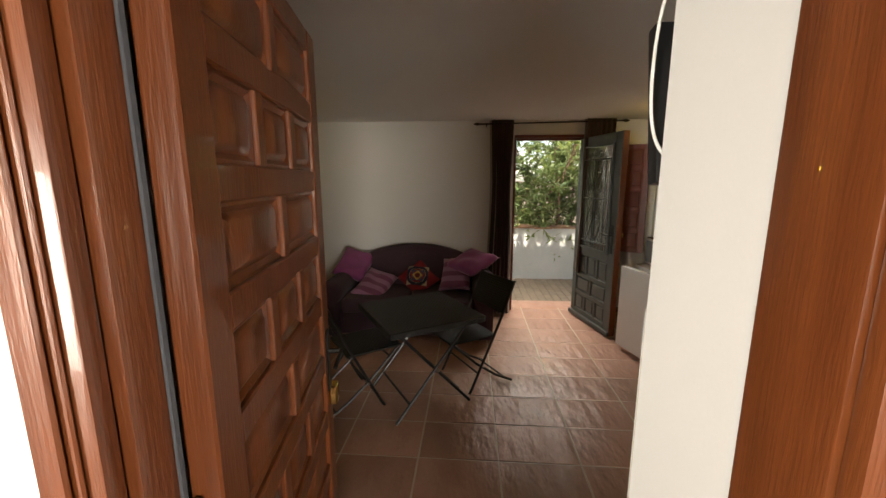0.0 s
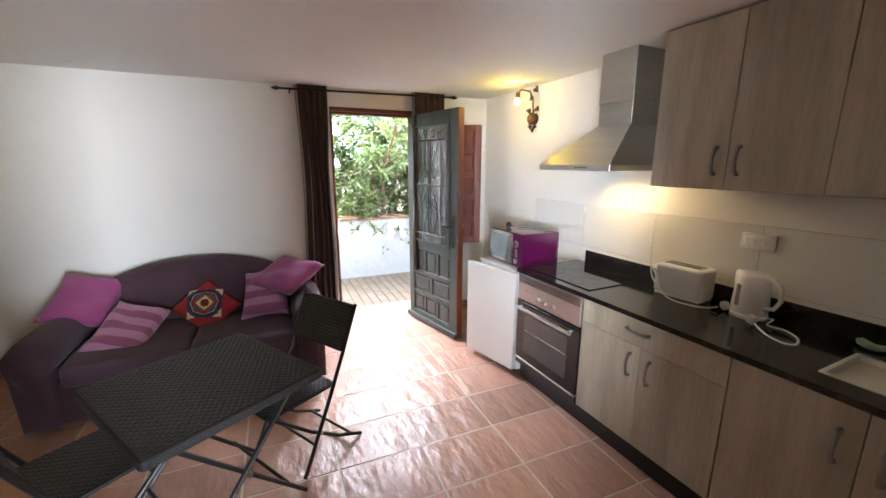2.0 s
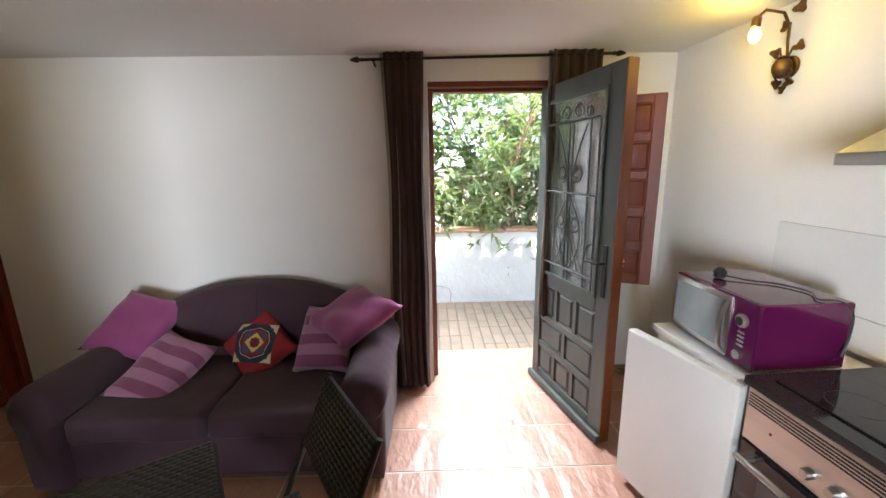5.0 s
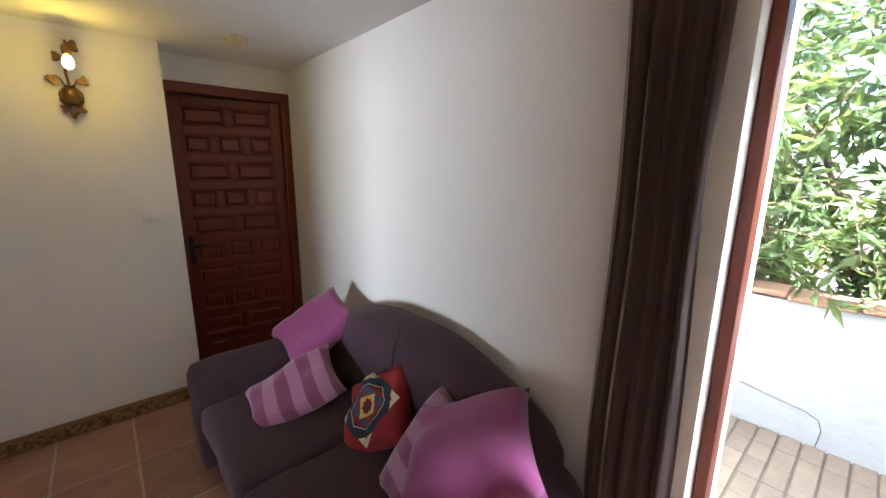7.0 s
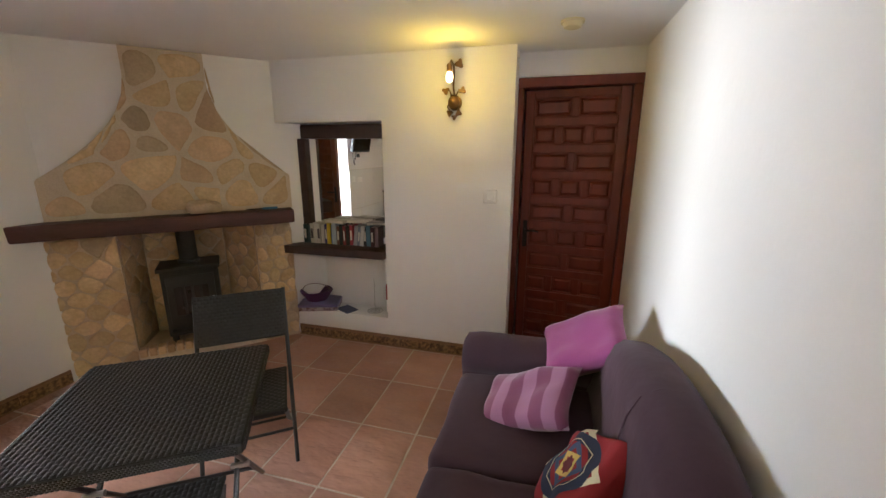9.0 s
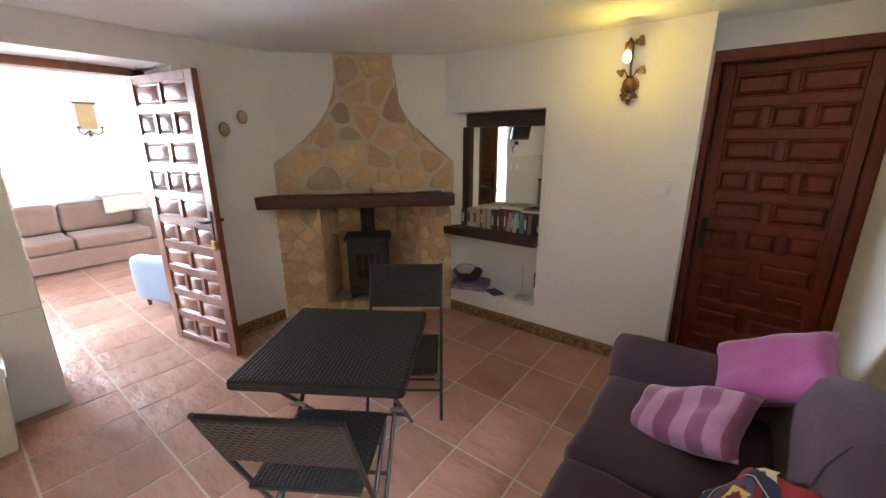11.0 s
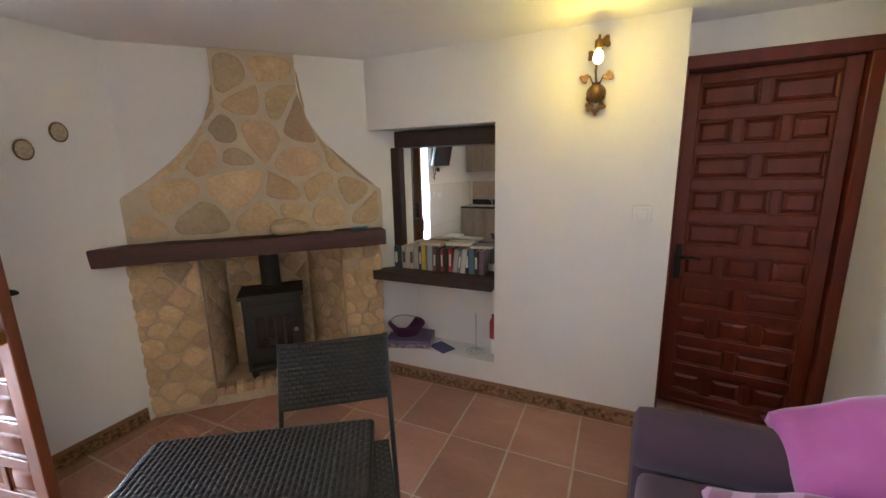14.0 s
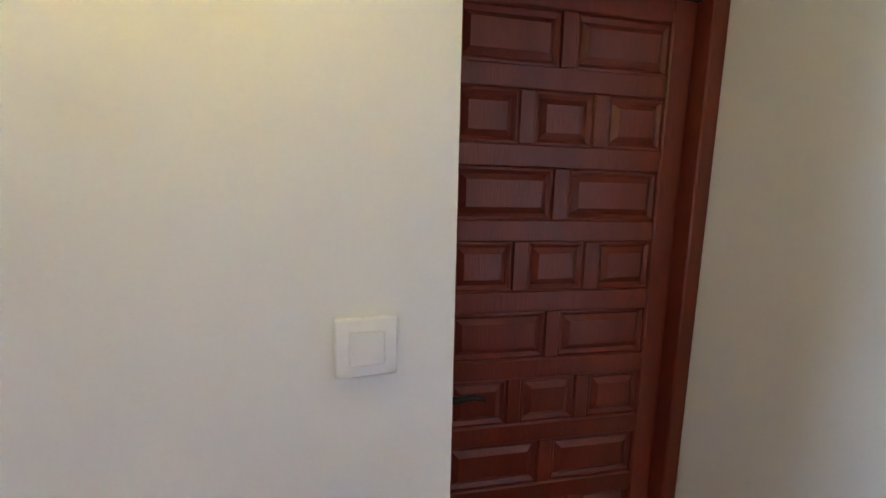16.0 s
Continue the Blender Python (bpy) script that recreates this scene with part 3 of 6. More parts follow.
gx0, gx1, gm = 0.13, W - 0.16, (0.085 + W - 0.115) / 2
gr = part("grille", tubes(([(gx0, -0.030, 0.87), (gx0, -0.030, 1.85)], 0.006), ([(gx1, -0.030, 0.87), (gx1, -0.030, 1.85)], 0.006), ([(gx0 + 0.08, -0.030, 0.87), (gx0 + 0.08, -0.030, 1.85)], 0.006),
                          ([(gx1 - 0.08, -0.030, 0.87), (gx1 - 0.08, -0.030, 1.85)], 0.006), ([(gx0, -0.030, 1.85), (gx1, -0.030, 1.85)], 0.007), ([(gx0, -0.030, 0.95), (gx1, -0.030, 0.95)], 0.007),
                          ([(gx0, -0.030, 1.43), (gx1, -0.030, 1.43)], 0.005), seg=6), DUSTY_IRON, d, "dusty wrought iron grille")


def scroll(cx, cz, r, turns, start, y=-0.030, flip=1):
    return [(cx + flip * r * (1 - 0.7 * k / 24) * math.cos(start + turns * 2 * math.pi * k / 24), y, cz + r * (1 - 0.7 * k / 24) * math.sin(start + turns * 2 * math.pi * k / 24)) for k in range(25)]


for flip in (1, -1):
    curves = [scroll(gm + flip * 0.075, 1.55, 0.06, 1.3, math.pi, flip=flip), scroll(gm + flip * 0.075, 1.25, 0.06, 1.3, math.pi, flip=flip),
              [(gm + flip * (0.02 + 0.11 * math.sin(k / 16 * math.pi)), -0.030, 0.95 + 0.45 * k / 16) for k in range(17)],
              [(gm + flip * (0.01 + 0.14 * (k / 16) ** 1.5), -0.030, 1.45 + 0.38 * k / 16) for k in range(17)],
              [(gm + flip * (0.005 + 0.13 * (1 - k / 16) ** 1.5), -0.030, 0.96 + 0.32 * k / 16) for k in range(17)],
              scroll(gm + flip * 0.06, 1.90, 0.05, 1.2, -0.5, flip=flip), scroll(gm + flip * 0.16, 1.885, 0.035, 1.2, -0.5, flip=flip)]
    for c in curves:
        part("scroll", tubes((c, 0.005), seg=6), DUSTY_IRON, gr)
for x in (gm - 0.02, gm + 0.02):
    part("bar", tubes(([(x, -0.030, 0.87), (x, -0.030, 1.85)], 0.005), seg=6), DUSTY_IRON, gr)
lever(d, W - 0.055, 1.07, -T / 2, IRON, plate_h=0.30)
part("latch", tubes(([(W - 0.17, -0.03, 1.16), (W - 0.17, -0.06, 1.15), (W - 0.175, -0.066, 1.12)], 0.006)), IRON, d, "small black window latch")
k = part("knob", lathe([(0.010, 0), (0.010, 0.02), (0.024, 0.026), (0.026, 0.04), (0.016, 0.05)], 16, pose(W - 0.05, T / 2 + 0.012, 1.07, -90)), GOLD, d, "polished brass knob")
# inner shutter, hinged at the leaf's hinge side
SM = FD.inverted() @ pose(2.315, 5.83, 0.014, 0, 0, math.degrees(math.atan2(-0.27, 0.605)))
sh = new("shutter")
sh.parent, sh.matrix_basis = d, SM
tagged(sh, "red-brown wooden inner shutter with raised panels")
framed_leaf(sh, 0.66, 0.82, 2.01, [2, 3, 2, 3, 2], SHUTTER_WOOD, t=0.03, stile=0.07, rail=0.05)
# frame of the front door
fr = thing("door_frame", pose(0, 0, 0), "red-brown wooden frame of the front door", "door frame", kind="structure")
part("jamb", bx(DOOR_X0 + 0.001, DOOR_X0 + 0.035, 5.945, 6.03, 0, 2.159, 0.004), SHUTTER_WOOD, fr)
part("jamb", bx(DOOR_X1 - 0.035, DOOR_X1 - 0.001, 5.945, 6.03, 0, 2.159, 0.004), SHUTTER_WOOD, fr)
part("head", bx(DOOR_X0 + 0.035, DOOR_X1 - 0.035, 5.945, 6.03, 2.105, 2.159, 0.004), SHUTTER_WOOD, fr)
part("lintel_board", bx(DOOR_X0 + 0.001, DOOR_X1 - 0.001, 5.875, 5.944, 2.125, 2.159, 0.003), SHUTTER_WOOD, fr)

# ---- curtain and rod ----
rod = thing("curtain_rod", pose(0, 5.775, 2.275), "thin black iron curtain rod with pointed finials", "curtain rod")
part("rod", tubes(([(1.10, 0, -0.004), (2.66, 0, 0.02)], 0.009)), IRON, rod)
for x, z, s in ((1.10, -0.004, -1), (2.66, 0.02, 1)):
    part("finial", lathe([(0.006, 0), (0.014, 0.012), (0.008, 0.022), (0.019, 0.04), (0.016, 0.055), (0.005, 0.085)], 12, pose(x, 0, z, 0, 90 * s, 0)), IRON, rod)
for x, z in ((1.16, -0.003), (2.60, 0.019)):
    part("bracket", tubes(([(x, 0.0, z - 0.01), (x, 0.05, z - 0.02), (x, 0.085, z - 0.02)], 0.007)), IRON, rod)


def curtain(name, x0, x1, folds, z0, z1, label, spread=1.0, seed=0):
    c = thing(name, pose(0, 5.775, 0), label, "curtain")
    for nm, mt, off, dx in (("cloth", CURTAIN, 0.0, 0.0), ("lining", LINING, 0.030, -0.022)):
        bm = bmesh.new()
        n, rows = folds * 12, 26
        grid = []
        for j in range(rows + 1):
            v = j / rows
            z = z0 + (z1 - z0) * v
            line = []
            for i in range(n + 1):
                u = i / n
                w = noise.noise(Vector((u * 5 + seed, v * 1.5, 0)))
                amp = 0.024 * (0.55 + 0.45 * (1 - v)) * (0.8 + 0.5 * w)
                mid = (x0 + x1) / 2
                pinch = 1 - 0.16 * math.exp(-((v - 0.62) / 0.3) ** 2) * spread
                x = mid + (x0 + (x1 - x0) * u - mid) * pinch + 0.01 * math.sin(9 * v + 3 * u + seed) * (1 - v) + dx
                y = off + amp * math.sin(2 * math.pi * folds * u + 1.1 * w + seed) + 0.006 * noise.noise(Vector((u * 30, v * 6, seed)))
                line.append(bm.verts.new((x, y - (0.0 if off else 0.002), z)))
            grid.append(line)
        for a, b in zip(grid, grid[1:]):
            for i in range(n):
                bm.faces.new((a[i], a[i + 1], b[i + 1], b[i]))
        if nm == "lining":
            for v in list(bm.verts):
                if v.co.x > x0 + 0.10:
                    bm.verts.remove(v)
        if not bm.verts:
            bm.free()
            continue
        ob = part(nm, bm, mt, c, "pale curtain lining" if nm == "lining" else "", smooth=1.5)
        sm = ob.modifiers.new("thickness", "SOLIDIFY")
        sm.thickness = 0.003


curtain("curtain", 1.215, 1.475, 5, 0.02, 2.315, "dark brown cloth curtain gathered beside the front door", seed=1)
curtain("curtain", 2.285, 2.60, 5, 0.55, 2.325, "dark brown cloth curtain bunched behind the open door", spread=0.3, seed=4)

# ---- sconces ----


def sconce(m, label):
    """A cast brass wall lamp: scrolled plate with leaves, an urn and one hanging bulb. Local y points out of the wall, z up."""
    s = thing("wall_sconce", m, label, "wall lamp", "wall lamps")
    part("urn", lathe([(0.006, -0.045), (0.022, -0.038), (0.034, -0.016), (0.036, 0.006), (0.028, 0.026), (0.018, 0.034), (0.022, 0.040), (0.008, 0.046)], 18, pose(0, 0.036, -0.02)), BRASS, s)
    part("back_plate", lathe([(0.046, 0.0), (0.044, 0.010), (0.02, 0.014)], 18, pose(0, 0.0, -0.02, -90)), BRASS, s)

    def leaf(x, z, r, a, y=0.02):
        bm = bmesh.new()
        rim = []
        for k in range(14):
            t = 2 * math.pi * k / 14
            q = r * (0.78 + 0.22 * math.cos(3 * t))
            rim.append((q * math.cos(t), q * math.sin(t)))
        f = [bm.verts.new((px, 0.0, pz)) for px, pz in rim]
        g = [bm.verts.new((px * 0.92, 0.008 + 0.006 * math.cos(k), pz * 0.92)) for k, (px, pz) in enumerate(rim)]
        bm.faces.new(f)
        bm.faces.new(g)
        for k in range(14):
            bm.faces.new((f[k], f[(k + 1) % 14], g[(k + 1) % 14], g[k]))
        bmesh.ops.transform(bm, matrix=pose(x, y, z, 0, a, 0), verts=bm.verts)
        part("leaf_ornament", bm, BRASS, s)

    for x, z, r, a in ((-0.052, 0.052, 0.026, 20), (0.055, 0.050, 0.026, -20), (-0.028, -0.082, 0.024, 40), (0.028, -0.082, 0.024, -40), (0.0, -0.108, 0.020, 90), (-0.03, 0.205, 0.032, 10), (0.026, 0.150, 0.026, 60)):
        leaf(x, z, r, a)
    part("stem", tubes(([(0, 0.02, 0.02), (0.006, 0.022, 0.08), (0.0, 0.03, 0.14), (-0.008, 0.07, 0.188), (-0.012, 0.155, 0.196), (-0.012, 0.19, 0.165)], 0.006)), BRASS, s)
    for fx in (-1, 1):
        part("tendril", tubes(([(0, 0.03, 0.01), (fx * 0.02, 0.03, 0.03), (fx * 0.03, 0.028, 0.055), (fx * 0.05, 0.026, 0.055)], 0.004)), BRASS, s)
        part("tendril", tubes(([(fx * 0.03, 0.03, -0.02), (fx * 0.042, 0.03, -0.045), (fx * 0.02, 0.028, -0.075)], 0.004)), BRASS, s)
    part("lamp_holder", lathe([(0.010, 0.028), (0.017, 0.02), (0.017, -0.012), (0.013, -0.016)], 14, pose(-0.012, 0.19, 0.145)), BRASS, s)
    part("bulb", lathe([(0.004, -0.048), (0.016, -0.040), (0.022, -0.024), (0.020, -0.006), (0.012, 0.010)], 16, pose(-0.012, 0.19, 0.118)), BULB, s, "lit clear glow bulb")


SC_W = pose(-1.248, 4.600, 1.985, 0, 0, -90) @ Matrix.Scale(1.12, 4)
SC_E = KM @ pose(EAST_IN - 0.002, 0.66, 2.06, 0, 0, 90) @ Matrix.Scale(1.08, 4)
sconce(SC_W, "ornate brass wall lamp with one lit bulb")
sconce(SC_E, "ornate brass wall lamp beside the cooker hood")
bulb_lamp("bulb_west", SC_W @ Vector((-0.012, 0.225, 0.095)), 0.23, WARM, 0.025)
bulb_lamp("bulb_east", SC_E @ Vector((-0.012, 0.225, 0.095)), 0.36, WARM, 0.025)

# small fittings
sd = thing("smoke_detector", pose(-0.86, 5.35, CEIL), "yellowed round smoke detector on the ceiling", "smoke detector")
part("base", lathe([(0.062, -0.012), (0.064, 0.0)], 24), SMOKE_CREAM, sd)
part("cover", lathe([(0.030, -0.040), (0.046, -0.034), (0.054, -0.012)], 24), SMOKE_CREAM, sd)


def switch_plate(m, label, name="light_switch", w=0.096):
    s = thing(name, m, label, "switch")
    part("plate", bx(-w / 2, w / 2, 0, 0.014, -0.048, 0.048, 0.006, 3), WHITE_PLASTIC, s)
    part("rocker", bx(-0.028, 0.028, 0.014, 0.019, -0.028, 0.028, 0.003), WHITE_PLASTIC, s)


switch_plate(pose(WEST + 0.001, 4.872, 1.31, 0, 0, -90), "white square light switch on the plaster")

for x, z in ((0.04, 1.805), (0.19, 1.71)):
    p = thing("oval_plaque", pose(x, SOUTH + 0.001, z), "small oval painted plaque with a dark rim", "wall plaque", "plaques on the wall")
    p.scale = (0.75, 1, 1)
    part("rim", lathe([(0.052, 0), (0.052, 0.008), (0.043, 0.010)], 22, pose(0, 0, 0, -90)), BRASS, p)
    part("picture", lathe([(0.044, 0), (0.044, 0.0105)], 22, pose(0, 0, 0, -90)), mat("plaque_cream", (0.50, 0.42, 0.28), 0.5, second=(0.30, 0.22, 0.13), scale=60), p)

# ---- sofa and cushions ----


def striped(name, a, b, period, axis=0):
    """Cloth with broad woven stripes."""
    m = mat(name, a, 0.8, scale=5, grain=0.1, grain_scale=380, bump=0.004, bump_scale=10, sheen=0.3, spec=0.3)
    n, l = m.node_tree.nodes, m.node_tree.links
    tc, sep = n.new("ShaderNodeTexCoord"), n.new("ShaderNodeSeparateXYZ")
    l.new(tc.outputs["Object"], sep.inputs[0])
    mul = n.new("ShaderNodeMath")
    mul.operation, mul.inputs[1].default_value = "MULTIPLY", 2 * math.pi / period
    sn = n.new("ShaderNodeMath")
    sn.operation = "SINE"
    l.new(sep.outputs[axis], mul.inputs[0])
    l.new(mul.outputs[0], sn.inputs[0])
    rng = n.new("ShaderNodeMapRange")
    rng.inputs["From Min"].default_value, rng.inputs["From Max"].default_value = -0.12, 0.12
    l.new(sn.outputs[0], rng.inputs["Value"])
    mix = n.new("ShaderNodeMix")
    mix.data_type = "RGBA"
    mix.inputs["A"].default_value, mix.inputs["B"].default_value = (*a, 1), (*b, 1)
    l.new(rng.outputs[0], mix.inputs["Factor"])
    l.new(mix.outputs["Result"], n["Principled BSDF"].inputs["Base Color"])
    return m


STRIPED = striped("striped_mauve_cloth", (0.205, 0.058, 0.125), (0.36, 0.165, 0.275), 0.125)
PATCH = {k: mat("patch_" + k, c, 0.85, grain=0.12, grain_scale=300, scale=8, bump=0.002, bump_scale=40) for k, c in
         {"red": (0.27, 0.013, 0.018), "navy": (0.020, 0.026, 0.055), "cream": (0.60, 0.52, 0.33), "yellow": (0.62, 0.42, 0.10), "blue": (0.060, 0.075, 0.145), "maroon": (0.12, 0.010, 0.014)}.items()}


def arm_mesh(x0, x1, y0, y1, h):
    """A rolled arm: upright cheek with a round top that overhangs outwards."""
    r = (x1 - x0) / 2
    cx = (x0 + x1) / 2
    out = [(x0 + 0.03, 0.04), (x1 - 0.03, 0.04), (x1 - 0.015, h - 1.6 * r)]
    out += [(cx + r * 1.05 * math.cos(t), h - r + r * math.sin(t)) for t in [(-0.25 + 1.5 * k / 14) * math.pi for k in range(15)]]
    out += [(x0 + 0.015, h - 1.6 * r)]
    bm = bmesh.new()
    n = 10
    rings = [[bm.verts.new((cx + (x - cx) * (0.93 if j in (0, n) else 1.0), y0 + (y1 - y0) * j / n, z * (0.985 if j in (0, n) else 1.0) + 0.01 * math.sin(3 * j / n))) for x, z in out] for j in range(n + 1)]
    for a, b in zip(rings, rings[1:]):
        for k in range(len(out)):
            bm.faces.new((a[k], a[(k + 1) % len(out)], b[(k + 1) % len(out)], b[k]))
    for ring, y in ((rings[0], -0.018), (rings[-1], 0.012)):
        c = [bm.verts.new((cx + (v.co.x - cx) * 0.8, v.co.y + y, (v.co.z - 0.35) * 0.85 + 0.35)) for v in ring]
        for k in range(len(out)):
            bm.faces.new((ring[k], ring[(k + 1) % len(out)], c[(k + 1) % len(out)], c[k]))
        bm.faces.new(c)
    for v in bm.verts:
        v.co += Vector((noise.noise(v.co * 5), noise.noise(v.co * 5 + Vector((9, 0, 0))), 0)) * 0.006
    return bm


def sofa_back(x0, x1, y0, y1, z0, ends, mid):
    """A padded back whose top runs in one long curve."""
    bm = bmesh.new()
    n = 26
    rings = []
    for i in range(n + 1):
        u = i / n
        x = x0 + (x1 - x0) * u
        top = ends + (mid - ends) * (1 - abs(2 * u - 1) ** 2.3)
        lean = 0.05
        prof = [(y0 + 0.02, z0), (y0 - 0.01, z0 + 0.15), (y0 + lean, top - 0.10), (y0 + lean + 0.03, top - 0.03), (y0 + lean + 0.08, top), (y1 - 0.06, top), (y1 - 0.01, top - 0.03), (y1, top - 0.10), (y1, z0)]
        k = 0.0 if 0 < i < n else 0.02
        rings.append([bm.verts.new((x, y + (k if j < 5 else -k) + 0.006 * noise.noise(Vector((x * 4, y * 4, z * 4))), z + 0.005 * noise.noise(Vector((x * 6, z * 5, 3))) - (k if 2 < j < 7 else 0))) for j, (y, z) in enumerate(prof)])
    for a, b in zip(rings, rings[1:]):
        for k in range(8):
            bm.faces.new((a[k], a[k + 1], b[k + 1], b[k]))
        bm.faces.new((a[8], a[0], b[0], b[8]))
    bm.faces.new(rings[0])
    bm.faces.new(rings[-1][::-1])
    return bm


s = thing("sofa", pose(0, 0, 0), "brown-purple cloth two-seat sofa with rolled arms", "sofa")
part("base", soft_box(-0.47, 1.15, 4.93, 5.70, 0.045, 0.30, 0.03, 3, 0.010), SOFA, s, smooth=1.2)
part("arm", arm_mesh(-0.575, -0.335, 4.885, 5.72, 0.605), SOFA, s, smooth=1.2)
part("arm", arm_mesh(1.02, 1.26, 4.885, 5.72, 0.615), SOFA, s, smooth=1.2)
part("backrest", sofa_back(-0.44, 1.13, 5.54, 5.81, 0.20, 0.66, 0.885), SOFA, s, smooth=1.2)
part("seat_cushion", soft_box(-0.335, 0.345, 4.875, 5.57, 0.285, 0.435, 0.05, 4, 0.022, 1.0), SOFA, s, smooth=1.2)
part("seat_cushion", soft_box(0.352, 1.018, 4.885, 5.57, 0.285, 0.430, 0.05, 4, 0.022, 5.0), SOFA, s, smooth=1.2)
part("seam", tubes(([(0.35, 5.526, 0.44), (0.35, 5.54, 0.55), (0.35, 5.582, 0.77), (0.35, 5.616, 0.848), (0.35, 5.668, 0.883), (0.35, 5.748, 0.883)], 0.0035)), SOFA, s)
for x in (-0.42, 1.10):
    for y in (4.98, 5.65):
        part("foot", lathe([(0.022, 0), (0.028, 0.05)], 12, pose(x, y, 0)), DARK_BEAM, s)


def pillow(m, mt, label, w, d, h, seed):
    return solid("throw_cushion", cushion(w, d, h, 14, 0.42, seed), mt, label, "cushion", m, "cushions on the sofa", smooth=1.5)


def facing(at, normal, spin):
    """The pose of a cushion at a place, its face along a normal, turned by spin degrees."""
    return Matrix.Translation(at) @ Vector(normal).to_track_quat("Z", "Y").to_matrix().to_4x4() @ pose(0, 0, 0, 0, 0, spin)


pillow(facing((-0.36, 5.51, 0.665), (0.26, -0.52, 0.81), 60), PINK_CLOTH, "plain mauve cushion leaning in the corner of the sofa", 0.47, 0.40, 0.14, 1)
pillow(facing((-0.06, 5.25, 0.495), (0.16, -0.46, 0.87), 56), STRIPED, "mauve striped satin cushion lying on the seat", 0.48, 0.36, 0.13, 2)
pillow(facing((0.84, 5.40, 0.60), (-0.28, -0.66, 0.66), 100), STRIPED, "mauve striped satin cushion under the plain one", 0.44, 0.38, 0.13, 3)
pillow(facing((1.01, 5.42, 0.735), (-0.22, -0.28, 0.93), -10), PINK_CLOTH, "plain mauve cushion resting on the sofa arm", 0.46, 0.44, 0.14, 4)

# patchwork cushion: body with sewn patches
PM = facing((0.40, 5.465, 0.52), (-0.08, -0.72, 0.68), 45)
pc = thing("throw_cushion", PM, "red patchwork cushion with navy, cream and yellow patches", "cushion", "cushions on the sofa")
body = cushion(0.37, 0.37, 0.15, 14, 0.42, 7)
part("cover", body, PATCH["red"], pc, smooth=1.5)


def puff_at(x, y, w=0.37, h=0.15, seed=7):
    u, v = 2 * x / w, 2 * y / w
    f = max(0.0, (1 - u ** 4) * (1 - v ** 4)) ** 0.42
    return h / 2 * f + noise.noise(Vector((u * 1.7 + seed * 3.1, v * 1.7, seed))) * 0.22 * h * f


def patch(outer, inner, mt, lift, sides=8, turn=22.5):
    """A flat ring of cloth between two radii, laid on the bulging cover."""
    bm = bmesh.new()
    n = 40

    def rad(r, a):
        q = 2 * math.pi / sides
        return r / math.cos(((a - radians(turn)) % q) - q / 2) * math.cos(q / 2)

    loops = []
    for r in np.linspace(inner, outer, 4):
        ring = []
        for k in range(n):
            a = 2 * math.pi * k / n
            x, y = rad(r, a) * math.cos(a), rad(r, a) * math.sin(a)
            ring.append(bm.verts.new((x, y, puff_at(x, y) + lift)))
        loops.append(ring)
    for a, b in zip(loops, loops[1:]):
        for k in range(n):
            bm.faces.new((a[k], a[(k + 1) % n], b[(k + 1) % n], b[k]))
    part("patch", bm, PATCH[mt], pc, smooth=1.5)


patch(0.168, 0.135, "cream", 0.0025, 4, 0)
patch(0.135, 0.090, "navy", 0.004, 8, 22.5)
patch(0.100, 0.096, "cream", 0.0055, 8, 0)
patch(0.090, 0.062, "blue", 0.005, 4, 0)
patch(0.062, 0.036, "yellow", 0.006, 4, 45)
patch(0.036, 0.001, "maroon", 0.007, 4, 0)

# ---- woven table and chairs ----


def weave_mesh(w, d, cell=0.026, curve=0.0):
    """Flat rattan strips woven in a basket bond, round the middle, in x and y; each crossing is a small raised pad."""
    verts, faces = [], []
    nx, ny = max(2, round(w / cell)), max(2, round(d / (cell * 0.6)))
    cx, cy = w / nx, d / ny
    for j in range(ny):
        off = 0.5 * (j % 2)
        for i in range(-1, nx):
            xa, xb = max(-w / 2, -w / 2 + (i + off) * cx), min(w / 2, -w / 2 + (i + 1 + off) * cx)
            if xb - xa < 0.003:
                continue
            ya, yb = -d / 2 + j * cy, -d / 2 + (j + 1) * cy
            k = len(verts)
            zc = curve * ((xa + xb) / w) ** 2
            g = 0.0010
            verts += [(xa, ya + g, zc - 0.001), (xb, ya + g, zc - 0.001), (xb, yb - g, zc - 0.001), (xa, yb - g, zc - 0.001)]
            mx, my = 0.28 * (xb - xa), 0.18 * cy
            verts += [(xa + mx, ya + my, zc + 0.0028), (xb - mx, ya + my, zc + 0.0028), (xb - mx, yb - my, zc + 0.0028), (xa + mx, yb - my, zc + 0.0028)]
            faces += [(k, k + 1, k + 5, k + 4), (k + 1, k + 2, k + 6, k + 5), (k + 2, k + 3, k + 7, k + 6), (k + 3, k, k + 4, k + 7), (k + 4, k + 5, k + 6, k + 7)]
    me = bpy.data.meshes.new("weave")
    me.from_pydata(verts, [], faces)
    me.materials.append(RATTAN)
    me.shade_smooth()
    return me


